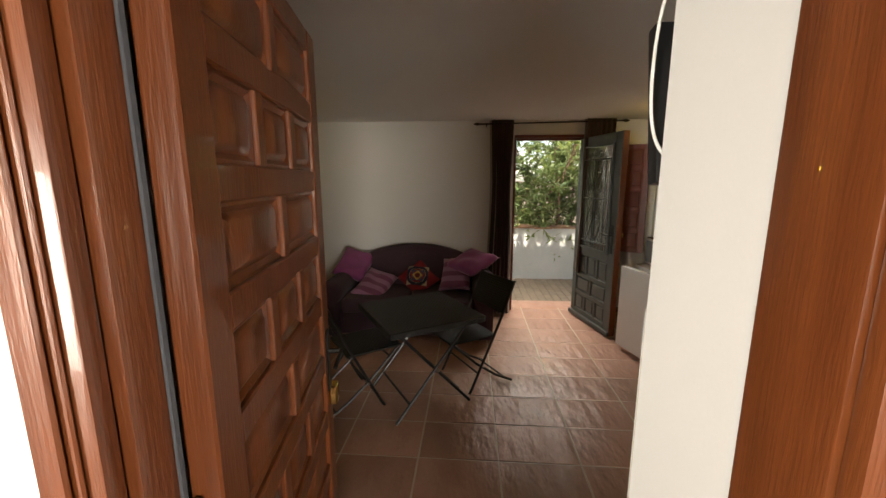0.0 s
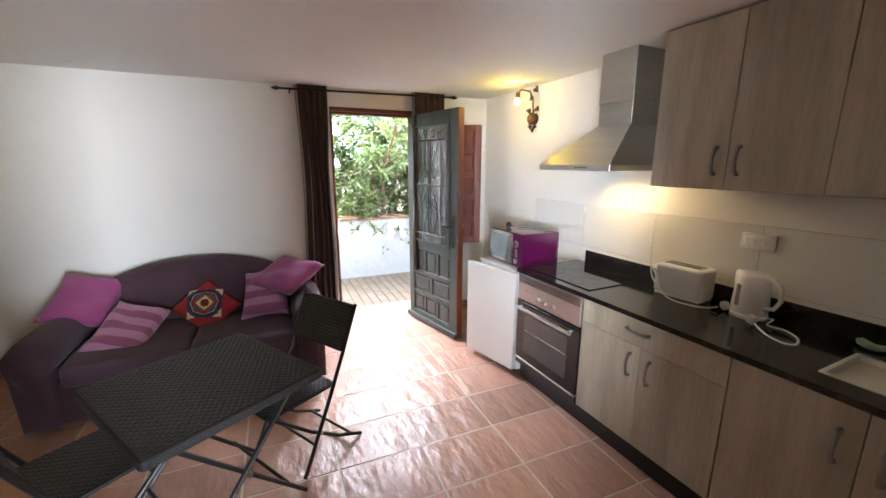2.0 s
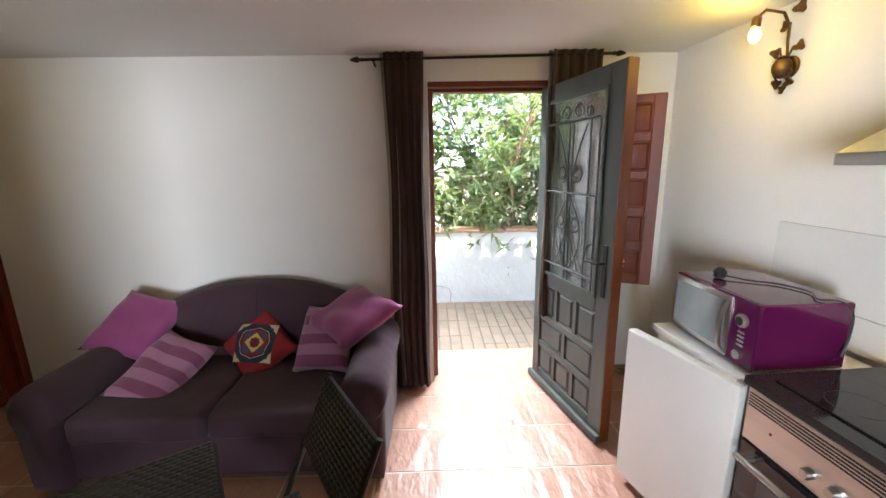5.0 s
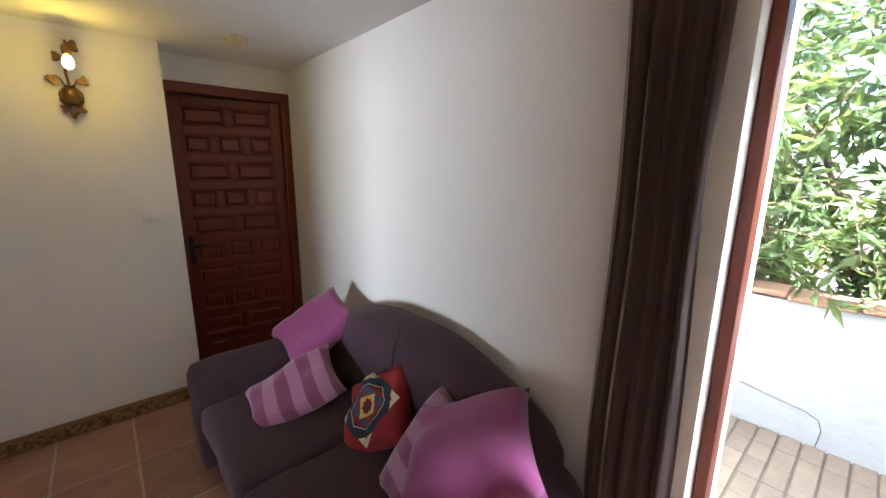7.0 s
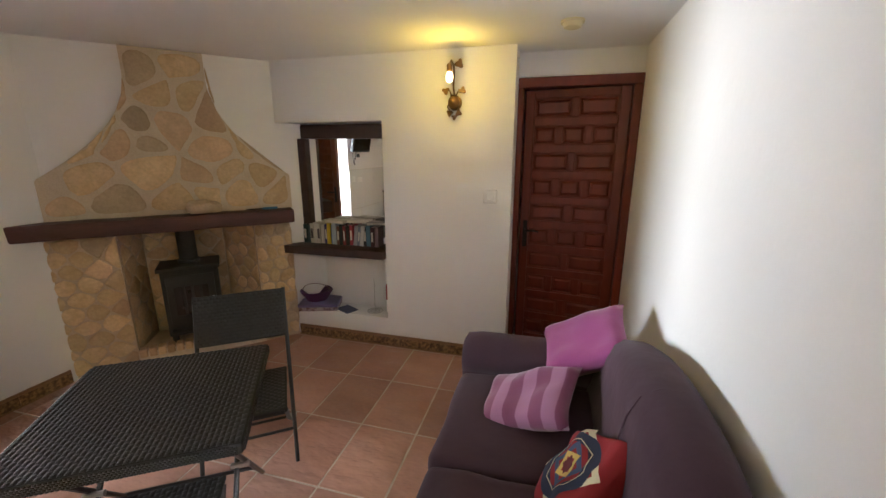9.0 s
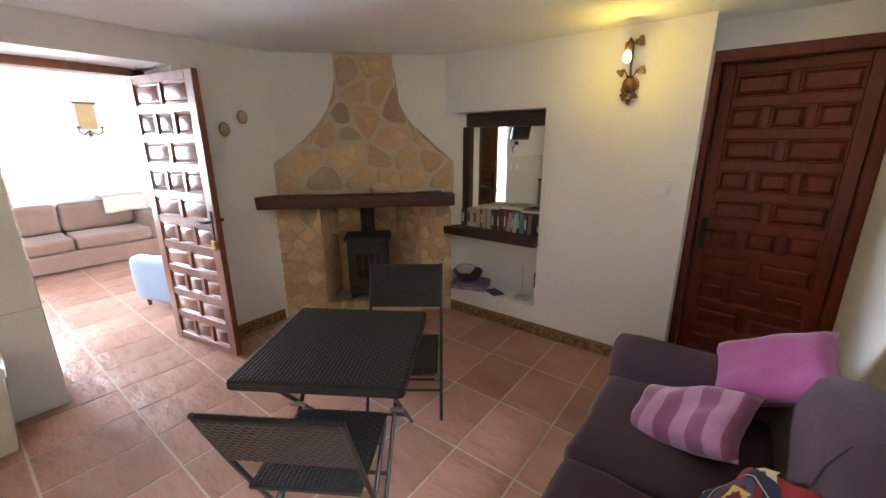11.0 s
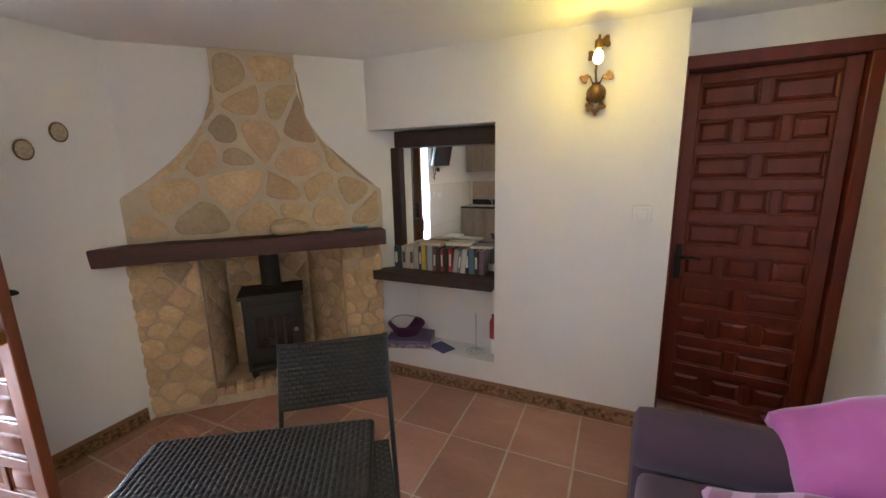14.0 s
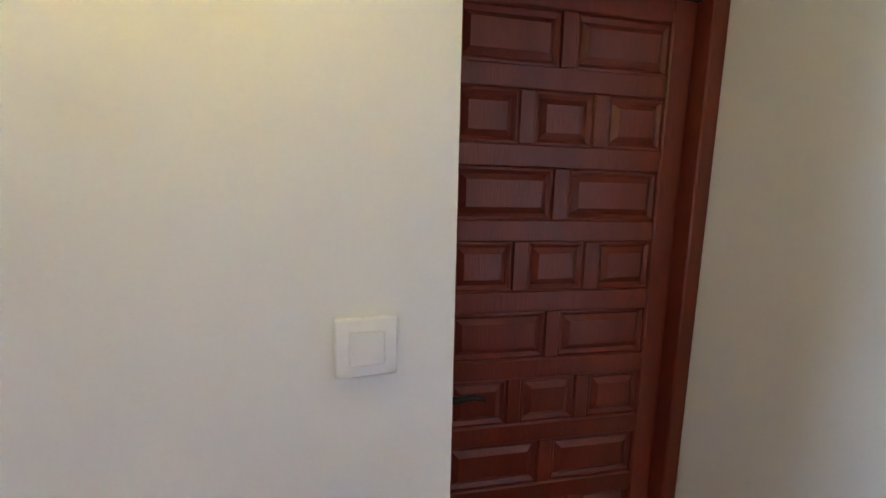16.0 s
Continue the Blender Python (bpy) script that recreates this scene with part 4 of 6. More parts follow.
t = thing("folding_table", pose(0.615, 3.875, 0, 0, 0, 32.5), "square black woven rattan folding table", "table")
H = 0.36
top = part("tabletop", bx(-H, H, -H, H, 0.655, 0.697, 0.012, 3), RATTAN_DARK, t)
tagged(part("weave", weave_mesh(2 * H - 0.016, 2 * H - 0.016, 0.030), None, top, m=pose(0, 0, 0.6985)), kind="stuff")
for k in range(4):
    tagged(part("edge_binding", weave_mesh(2 * H - 0.03, 0.036, 0.012), None, top, m=pose(0, 0, 0, 0, 0, 90 * k) @ pose(0, -H - 0.001, 0.676, 90)), kind="stuff")
for sy in (-1, 1):
    y = sy * 0.27
    part("leg", tubes(([(-0.30, y, 0.008), (0.27, y, 0.65)], 0.011)), TUBE, t)
    part("leg", tubes(([(0.30, y - sy * 0.028, 0.008), (-0.25, y - sy * 0.028, 0.62), (-0.27, y - sy * 0.028, 0.65)], 0.011)), TUBE, t)
    part("bolt", tubes(([(0.012, y - sy * 0.05, 0.335), (0.012, y + sy * 0.02, 0.335)], 0.013)), CHROME, t, "bright steel pivot bolt")
part("stretcher", tubes(([(-0.20, -0.27, 0.13), (-0.20, 0.27, 0.13)], 0.009)), TUBE, t)
part("stretcher", tubes(([(0.20, -0.245, 0.13), (0.20, 0.245, 0.13)], 0.009)), TUBE, t)
part("brace", tubes(([(0.10, -0.25, 0.62), (-0.02, 0.0, 0.50), (0.10, 0.25, 0.62)], 0.007)), TUBE, t)
for sx in (-1, 1):
    part("rail", tubes(([(sx * 0.27, -0.30, 0.648), (sx * 0.27, 0.30, 0.648)], 0.010)), TUBE, t)


def folding_chair(m):
    c = thing("folding_chair", m, "black woven rattan folding chair with a tube frame", "chair", "chairs round the table")
    st = part("seat", bx(-0.20, 0.215, -0.205, 0.205, 0.428, 0.444, 0.007, 2), RATTAN_DARK, c)
    tagged(part("weave", weave_mesh(0.40, 0.395, 0.030), None, st, m=pose(0.0075, 0, 0.4455)), kind="stuff")
    BA = pose(-0.298, 0, 0.735, 0, -24, 0)
    bk = part("backrest", bx(-0.010, 0.010, -0.225, 0.225, -0.135, 0.135, 0.008, 2, BA), RATTAN_DARK, c)
    tagged(part("weave", weave_mesh(0.44, 0.26, 0.030), None, bk, m=BA @ pose(0.0115, 0, 0, 90, 0, 90)), kind="stuff")
    tagged(part("weave", weave_mesh(0.44, 0.26, 0.030), None, bk, m=BA @ pose(-0.0115, 0, 0, 90, 0, -90)), kind="stuff")
    for sy in (-1, 1):
        y = sy * 0.222
        part("back_leg_tube", tubes(([(-0.356, y, 0.862), (-0.245, y, 0.61), (-0.16, y, 0.43), (0.04, y, 0.03), (0.055, y, 0.008)], 0.0105)), TUBE, c)
        part("front_leg_tube", tubes(([(0.185, y - sy * 0.024, 0.425), (-0.02, y - sy * 0.024, 0.235), (-0.20, y - sy * 0.024, 0.10), (-0.37, y - sy * 0.024, 0.008)], 0.0105)), TUBE, c)
        part("bolt", tubes(([(-0.065, y - sy * 0.04, 0.215), (-0.065, y + sy * 0.014, 0.215)], 0.010)), CHROME, c)
    part("stretcher", tubes(([(-0.025, -0.222, 0.16), (-0.025, 0.222, 0.16)], 0.008)), TUBE, c)
    part("stretcher", tubes(([(-0.30, -0.2, 0.048), (-0.30, 0.2, 0.048)], 0.008)), TUBE, c)
    part("stretcher", tubes(([(0.12, -0.2, 0.365), (0.12, 0.2, 0.365)], 0.008)), TUBE, c)
    return c


ch = folding_chair(pose(0.195, 3.865, 0, 0, 0, 37))
copy_thing(ch, pose(0.925, 4.125, 0, 0, 0, 212.5))

# ---- fireplace ----
rng = random.Random(5)


def clip_cell(poly, p, q):
    """The part of a polygon nearer to p than to q."""
    mx, my = (p[0] + q[0]) / 2, (p[1] + q[1]) / 2
    nx, ny = q[0] - p[0], q[1] - p[1]
    out = []
    for k in range(len(poly)):
        a, b = poly[k], poly[(k + 1) % len(poly)]
        da, db = (a[0] - mx) * nx + (a[1] - my) * ny, (b[0] - mx) * nx + (b[1] - my) * ny
        if da <= 0:
            out.append(a)
        if (da < 0) != (db < 0):
            f = da / (da - db)
            out.append((a[0] + f * (b[0] - a[0]), a[1] + f * (b[1] - a[1])))
    return out


def stones(x0, x1, z0, z1, dx, dz, jitter, clamp=None):
    """Irregular stone outlines in a wall, as cells round scattered points."""
    pts = []
    nz = max(1, round((z1 - z0) / dz))
    for j in range(nz):
        nx = max(1, round((x1 - x0) / dx))
        for i in range(nx):
            pts.append((x0 + (i + 0.5 + 0.5 * (j % 2) - 0.25) * (x1 - x0) / nx + rng.uniform(-jitter, jitter) * dx, z0 + (j + 0.5) * (z1 - z0) / nz + rng.uniform(-jitter, jitter) * dz))
    cells = []
    for p in pts:
        poly = [(x0, z0), (x1, z0), (x1, z1), (x0, z1)]
        for q in pts:
            if q is not p and poly and abs(q[0] - p[0]) < 3 * dx and abs(q[1] - p[1]) < 3 * dz:
                poly = clip_cell(poly, p, q)
        if clamp and len(poly) > 2:
            poly = [(min(max(x, clamp(z)[0]), clamp(z)[1]), z) for x, z in poly]
        if len(poly) < 3:
            continue
        cx, cz = sum(a for a, _ in poly) / len(poly), sum(b for _, b in poly) / len(poly)
        area = 0.5 * abs(sum(poly[k][0] * poly[(k + 1) % len(poly)][1] - poly[(k + 1) % len(poly)][0] * poly[k][1] for k in range(len(poly))))
        if area > 0.12 * dx * dz:
            cells.append((cx, cz, poly))
    return cells


def stone_mesh(poly, cx, cz, gap, depth, rounds=2):
    """One stone, round its middle: rounded outline, proud of the mortar, its face uneven."""
    pts = [(x - cx, z - cz) for x, z in poly]
    for _ in range(rounds):
        pts = [q for k in range(len(pts)) for a, b in [(pts[k], pts[(k + 1) % len(pts)])] for q in ((0.75 * a[0] + 0.25 * b[0], 0.75 * a[1] + 0.25 * b[1]), (0.25 * a[0] + 0.75 * b[0], 0.25 * a[1] + 0.75 * b[1]))]
    pts = [p for k, p in enumerate(pts) if math.dist(p, pts[k - 1]) > 0.004]
    if len(pts) < 4:
        return None
    bm = bmesh.new()
    size = max(math.hypot(*p) for p in pts)
    rings = []
    for shrink, y in ((gap, 0.0), (gap + 0.004, 0.6 * depth), (gap + 0.016, depth)):
        ring = []
        for x, z in pts:
            r = math.hypot(x, z)
            f = max(0.2, (r - shrink) / r)
            n = noise.noise(Vector((x * 22 + cx * 9, z * 22 + cz * 9, y * 10)))
            ring.append(bm.verts.new((x * f * (1 + 0.06 * n), y * (1 + 0.5 * n), z * f * (1 + 0.06 * n))))
        rings.append(ring)
    mid = bm.verts.new((0, depth * (1.15 + 0.4 * noise.noise(Vector((cx * 5, cz * 5, 0)))), 0))
    for a, b in zip(rings, rings[1:]):
        for k in range(len(pts)):
            bm.faces.new((a[k], a[(k + 1) % len(pts)], b[(k + 1) % len(pts)], b[k]))
    for k in range(len(pts)):
        bm.faces.new((rings[-1][k], rings[-1][(k + 1) % len(pts)], mid))
    return bm


def hood_width(z):
    """Left and right edge of the stone chimney breast at a height."""
    if z < 1.44:
        return -0.812, 0.755
    u = (z - 1.44) / (CEIL - 1.44)
    k = (1 - min(1, u / 0.80)) ** 2.0
    return -0.290 - 0.522 * k, 0.196 + 0.559 * k


fire = thing("fireplace", FM, "corner fireplace of sand-coloured stone with wooden mantel", "fireplace", kind="structure")
zs = [1.165, 1.43, 1.445] + [1.445 + (CEIL - 0.004 - 1.445) * k / 16 for k in range(1, 17)]
outl = [(hood_width(z)[1], z) for z in zs] + [(hood_width(z)[0], z) for z in reversed(zs)]
part("chimney_breast", prism(outl, 0.001, 0.035), MORTAR, fire, "pale mortar between the stones")


def edge_wob(z, s):
    return 0.018 * noise.noise(Vector((z * 9, s, 0)))


for side, (x0, x1) in (("l", (-0.785, FX0)), ("r", (FX1, 0.855))):
    o = [(x1 if x1 != 0.855 else x1 + edge_wob(z, 1), z) for z in np.linspace(0.0, 1.05, 14)] + [(x0 if x0 != -0.785 else x0 + edge_wob(z, 5), z) for z in np.linspace(1.05, 0.0, 14)]
    part("pillar", prism(o, 0.001, 0.045), SAND_MORTAR, fire, "pale mortar between the stones")
# splayed sides and back of the fire opening
SPLAY = [((FX0, 0.0), (-0.27, -0.33)), ((-0.27, -0.33), (0.31, -0.33)), ((0.31, -0.33), (FX1, 0.0))]
bm = slab([(FX0, 0.0), (-0.27, -0.33), (0.31, -0.33), (FX1, 0.0), (FX1 - 0.001, -0.499), (FX0 + 0.001, -0.499)], 0.0, FTOP)
part("fire_back", bm, SAND_MORTAR, fire, "sandy mortar round the stove", smooth=0.2)
cells = [(c, 0.035, None) for c in stones(-0.82, 0.77, 1.18, CEIL - 0.01, 0.27, 0.175, 0.36, hood_width)]
cells += [(c, 0.045, None) for c in stones(-0.78, FX0, 0.02, 1.04, 0.11, 0.105, 0.22)]
cells += [(c, 0.045, None) for c in stones(FX1, 0.85, 0.02, 1.04, 0.13, 0.105, 0.22)]
for (cx, cz, poly), y, _ in cells:
    bm = stone_mesh(poly, cx, cz, 0.004 if cz < 1.1 else 0.016, 0.008 if cz < 1.1 else 0.007, 1 if cz < 1.1 else 2)
    if bm:
        r = rng.random()
        mt = GREY_STONE if r < 0.12 else PINK_STONE if r < 0.26 else STONE
        part("stone", bm, mt, fire, m=pose(cx, y - 0.002, cz), smooth=0.8)
for (ax, ay), (bx2, by2) in SPLAY:
    n = math.hypot(bx2 - ax, by2 - ay)
    m = Matrix.Translation((ax, ay, 0)) @ Matrix.Rotation(math.atan2(by2 - ay, bx2 - ax), 4, "Z")
    for cx, cz, poly in stones(0.005, n - 0.005, 0.15, FTOP, 0.14, 0.10, 0.2):
        bm = stone_mesh(poly, cx, cz, 0.004, 0.007, 1)
        if bm:
            part("stone", bm, PINK_STONE if rng.random() < 0.5 else STONE, fire, m=m @ pose(cx, -0.002, cz), smooth=0.8)
part("hearth_slab", slab([(FX0 + 0.004, 0.0), (-0.272, -0.328), (0.312, -0.328), (FX1 - 0.004, 0.0)], 0.0, 0.1155), SAND_MORTAR, fire)
hearth = part("hearth", bx(FX0 + 0.001, FX1 - 0.001, 0.001, 0.055, 0, 0.112), MORTAR, fire)
for k in range(15):
    x = FX0 + 0.012 + k * 0.0595
    part("brick", bx(x, x + 0.048, 0.0, 0.075, 0.075, 0.142, 0.006), PINK_STONE if k % 3 else STONE, hearth)
bm = bmesh.new()
box(bm, -0.805, 0.925, 0.002, 0.175, 1.055, 1.165, 0.012, 2)
bmesh.ops.subdivide_edges(bm, edges=[e for e in bm.edges if e.calc_length() > 0.5], cuts=24, use_grid_fill=True)
for v in bm.verts:
    v.co += Vector((0, 0.007 * noise.noise(v.co * 6), 0.006 * noise.noise(v.co * 5 + Vector((4, 0, 0)))))
part("mantel", bm, MANTEL_WOOD, fire, "dark stained wooden mantel beam")

# stove in the fire opening
SV = FM @ pose(0.0, -0.09, 0.118)
sv = thing("wood_stove", SV, "small black cast iron wood stove", "stove")
part("body", bx(-0.195, 0.195, -0.16, 0.10, 0.06, 0.60, 0.012, 2), CAST_IRON, sv)
part("top_plate", bx(-0.215, 0.215, -0.18, 0.125, 0.60, 0.632, 0.008, 2), CAST_IRON, sv)
part("flue", tubes(([(0, -0.06, 0.632), (0, -0.06, 0.95)], 0.066), seg=20), CAST_IRON, sv)
part("flue_collar", lathe([(0.080, 0.632), (0.080, 0.655), (0.068, 0.66)], 20, pose(0, -0.06, 0)), CAST_IRON, sv)
dr = part("stove_door", bx(-0.165, 0.165, 0.10, 0.118, 0.16, 0.56, 0.008, 2), CAST_IRON, sv)
part("pane", bx(-0.115, 0.115, 0.118, 0.121, 0.24, 0.47, 0.001), STOVE_GLASS, dr, "sooty stove glass")
for k in range(3):
    part("bar", bx(-0.075 + k * 0.058, -0.055 + k * 0.058, 0.121, 0.127, 0.24, 0.47, 0.002), CAST_IRON, dr)
part("knob", lathe([(0.006, 0), (0.006, 0.02), (0.015, 0.026), (0.012, 0.04)], 12, pose(-0.145, 0.118, 0.36, -90)), CHROME, dr)
part("ash_lip", bx(-0.17, 0.17, 0.10, 0.16, 0.10, 0.125, 0.005), CAST_IRON, sv)
for x in (-0.16, 0.16):
    for y in (-0.13, 0.07):
        part("leg", bx(x - 0.02, x + 0.02, y - 0.02, y + 0.02, 0, 0.065, 0.004), CAST_IRON, sv)

# on the mantel
bm = bmesh.new()
bmesh.ops.create_icosphere(bm, subdivisions=3, radius=1.0)
for v in bm.verts:
    v.co *= 1 + 0.25 * noise.noise(v.co * 1.6)
    v.co = Vector((v.co.x * 0.125, v.co.y * 0.05, max(-0.040, v.co.z * 0.062)))
solid("mantel_stone", bm, GREY_STONE, "flat rough grey-brown stone on the mantel", "stone", FM @ pose(-0.16, 0.095, 1.2095))
lt = thing("gas_lighter", FM @ pose(-0.60, 0.10, 1.177, 0, 0, 8), "black stove lighter with a blue grip on the mantel", "lighter")
part("barrel", tubes(([(0.02, 0, 0), (0.15, 0, 0)], 0.006)), IRON, lt)
part("grip", bx(-0.09, 0.03, -0.012, 0.012, -0.009, 0.010, 0.006, 2), mat("blue_plastic", (0.03, 0.16, 0.34), 0.35), lt)

# ---- niche ----
nb = solid("niche_lintel", bx(WEST - 0.225, WEST - 0.135, 3.17, NY1 - 0.001, 1.735, 1.845, 0.008, 2), DARK_BEAM, "dark wooden beam over the niche", "beam")
mr = thing("wall_mirror", pose(NBACK + 0.002, 0, 0), "large mirror with dark wooden frame in the niche", "mirror")
part("glass", bx(0.0, 0.008, 3.275, NY1 - 0.002, 0.90, 1.734), MIRROR, mr)
part("frame_post", bx(0.0, 0.115, 3.195, 3.275, 0.86, 1.734, 0.005), DARK_BEAM, mr)
sh = thing("niche_shelf", pose(0, 0, 0), "thick dark wooden shelf in the niche", "shelf")
part("board", bx(NBACK + 0.001, WEST + 0.055, 3.085, NY1 - 0.002, 0.775, 0.845, 0.008, 2), DARK_BEAM, sh)

BOOKS = [(0.030, .165, (0.02, 0.045, 0.055)), (0.020, .155, (0.05, 0.07, 0.08)), (0.030, .17, (0.55, 0.50, 0.38)), (0.026, .18, (0.60, 0.56, 0.45)), (0.030, .175, (0.58, 0.54, 0.44)), (0.030, .165, (0.52, 0.48, 0.40)),
         (0.022, .17, (0.05, 0.05, 0.22)), (0.030, .195, (0.70, 0.50, 0.03)), (0.012, .17, (0.10, 0.20, 0.45)), (0.034, .185, (0.42, 0.46, 0.52)), (0.024, .16, (0.20, 0.08, 0.06)), (0.028, .175, (0.025, 0.02, 0.02)), (0.022, .165, (0.30, 0.04, 0.04)),
         (0.026, .17, (0.035, 0.02, 0.02)), (0.024, .175, (0.45, 0.05, 0.07)), (0.030, .17, (0.42, 0.40, 0.40)), (0.022, .16, (0.20, 0.22, 0.28)), (0.030, .175, (0.58, 0.56, 0.52)), (0.026, .17, (0.02, 0.025, 0.03)), (0.034, .18, (0.10, 0.20, 0.25)),
         (0.026, .165, (0.10, 0.04, 0.045)), (0.03, .17, (0.20, 0.12, 0.12))]
PAPER = mat("book_pages", (0.66, 0.60, 0.47), 0.9, second=(0.58, 0.52, 0.40), scale=30)
y = 3.215
for k, (w, h, c) in enumerate(BOOKS):
    w *= 1.17
    tilt = -7 if 14 < k < 18 else (rng.uniform(-1.5, 1.5))
    dpt = 0.115 + rng.uniform(-0.008, 0.01)
    b = thing("book", pose(WEST - 0.08 - rng.uniform(0, 0.015), y + w / 2, 0.846, tilt, 0, 0), "upright paperback book on the niche shelf", "book", "books on the shelf")
    part("cover", boxes((-dpt, 0.0, -w / 2 + 0.001, -w / 2 + 0.003, 0.0, h), (-dpt, 0.0, w / 2 - 0.003, w / 2 - 0.001, 0.0, h), (-0.004, 0.0, -w / 2 + 0.001, w / 2 - 0.001, 0.0, h)), mat("book_cover", c, 0.45, scale=20, grain=0.1), b)
    part("page_block", bx(-dpt + 0.004, -0.005, -w / 2 + 0.0035, w / 2 - 0.0035, 0.003, h - 0.004), PAPER, b)
    if k % 2 == 0:
        bar = (0.75, 0.70, 0.60) if sum(c) < 0.9 else (0.08, 0.06, 0.06)
        part("spine_bar", bx(0.0, 0.0012, -w / 2 + 0.007, w / 2 - 0.007, h * 0.25, h * 0.75), mat("spine_print", bar, 0.5), b)
    y += w + 0.0012
for k, (yy, c, l) in enumerate(((3.52, (0.55, 0.50, 0.36), 0.17), (3.74, (0.62, 0.58, 0.48), 0.19), (3.90, (0.24, 0.20, 0.17), 0.16))):
    b = thing("book", pose(WEST - 0.14, yy, 1.032 + 0.012 * (k % 2), 0, 0, 6 * k), "paperback book lying on top of the row", "book", "books lying on the row")
    part("cover", bx(-0.06, 0.06, -l / 2, l / 2, 0, 0.022, 0.001), mat("book_cover", c, 0.5, scale=20, grain=0.1), b)
    part("page_block", bx(-0.058, 0.0606, -l / 2 + 0.002, l / 2 - 0.002, 0.003, 0.019), PAPER, b)

NZ = NZ0 + 0.001
gb = thing("game_box", pose(-1.345, 3.33, NZ, 0, 0, 18), "flat lilac and purple printed box in the niche", "box")
part("box_base", bx(-0.13, 0.13, -0.17, 0.17, 0, 0.035, 0.004), mat("box_print", (0.16, 0.07, 0.06), 0.5, second=(0.40, 0.34, 0.36), scale=26, amount=0.25), gb)
part("lid", bx(-0.134, 0.134, -0.174, 0.174, 0.036, 0.062, 0.004), mat("box_lid", (0.20, 0.17, 0.34), 0.45, second=(0.14, 0.10, 0.22), scale=7), gb)
bk = thing("woven_basket", pose(-1.345, 3.29, NZ + 0.063, 0, 0, 12), "small purple woven basket with thin handle", "basket")
for k in range(7):
    z, r = 0.008 + k * 0.013, 0.075 + 0.0075 * k
    part("band", tubes(([(r * math.cos(t), 1.15 * r * math.sin(t), z + 0.003 * math.sin(3 * t)) for t in [2 * math.pi * i / 28 for i in range(29)]], 0.008), seg=6), mat("purple_cane", (0.085, 0.012, 0.075), 0.5, scale=40, grain=0.2), bk)
part("base", lathe([(0.078, 0.0), (0.082, 0.010)], 24), mat("purple_base", (0.07, 0.010, 0.06), 0.6), bk)
part("handle", tubes(([(0, 0.125 * math.cos(t), 0.09 + 0.06 * math.sin(t)) for t in [math.pi * i / 14 for i in range(15)]], 0.003), seg=6), mat("cane_handle", (0.22, 0.15, 0.12), 0.6), bk)
lf = solid("leaflet", bx(-0.06, 0.06, -0.085, 0.085, 0, 0.006, 0.001), mat("navy_card", (0.025, 0.03, 0.10), 0.4, second=(0.04, 0.05, 0.15), scale=14), "small dark blue booklet in the niche", "booklet", pose(-1.33, 3.60, NZ, 0, 0, -28))
pb = thing("paper_holder", pose(-1.36, 3.86, NZ), "thin steel wire kitchen roll stand", "stand")
part("base_ring", tubes(([(0.065 * math.cos(t), 0.065 * math.sin(t), 0.005) for t in [2 * math.pi * i / 24 for i in range(25)]], 0.003), seg=6), CHROME, pb)
part("base_ring", tubes(([(0.04 * math.cos(t), 0.04 * math.sin(t), 0.005) for t in [2 * math.pi * i / 24 for i in range(25)]], 0.003), seg=6), CHROME, pb)
part("rod", tubes(([(-0.065, 0, 0.005), (0.0, 0, 0.006), (0, 0, 0.30)], 0.003), seg=6), CHROME, pb)
fe = thing("spray_can", pose(-1.40, 3.985, NZ), "red and white spray can in the niche corner", "can")
part("body", lathe([(0.030, 0), (0.032, 0.01), (0.032, 0.115)], 18), WHITE_PLASTIC, fe)
part("body_top", lathe([(0.032, 0.1155), (0.032, 0.24), (0.018, 0.265), (0.018, 0.29)], 18), mat("red_paint", (0.36, 0.02, 0.025), 0.35), fe)

# ---- kitchen run (local x: depth from the front, y: north) ----


def pull(parent, x, y, z, length, upright=True, metal=PULL_METAL):
    """A bowed bar handle on a front at local x, bulging towards the room."""
    h = length / 2
    if upright:
        pts = [(x, y, z - h), (x - 0.022, y, z - h * 0.92), (x - 0.032, y, z - h * 0.5), (x - 0.035, y, z), (x - 0.032, y, z + h * 0.5), (x - 0.022, y, z + h * 0.92), (x, y, z + h)]
    else:
        pts = [(x, y - h, z), (x - 0.020, y - h * 0.9, z), (x - 0.030, y - h * 0.5, z), (x - 0.033, y, z), (x - 0.030, y + h * 0.5, z), (x - 0.020, y + h * 0.9, z), (x, y + h, z)]
    part("handle", tubes((pts, [0.009, 0.010, 0.0085, 0.0075, 0.0085, 0.010, 0.009])), metal, parent, "satin nickel bow handle")


def front(parent, name, y0, y1, z0, z1, x=0.0):
    return part(name, bx(x, x + 0.018, y0 + 0.0015, y1 - 0.0015, z0 + 0.0015, z1 - 0.0015, 0.0015), OAK, parent)


KICK_H, TOPZ = 0.145, 0.862
u = thing("base_cabinet", KM, "grey oak base cabinet with one drawer and two doors", "cabinet", "kitchen cabinets")
part("carcass", bx(0.020, 0.58, -1.455, -0.640, KICK_H, TOPZ - 0.002), CARCASS, u)
dd = front(u, "drawer_front", -1.455, -0.640, 0.715, TOPZ)
pull(dd, 0.0, -1.02, 0.795, 0.13, False)
dd = front(u, "cabinet_door", -1.047, -0.640, KICK_H, 0.715)
pull(dd, 0.0, -0.99, 0.60, 0.125)
dd = front(u, "cabinet_door", -1.455, -1.047, KICK_H, 0.715)
pull(dd, 0.0, -1.105, 0.60, 0.125)
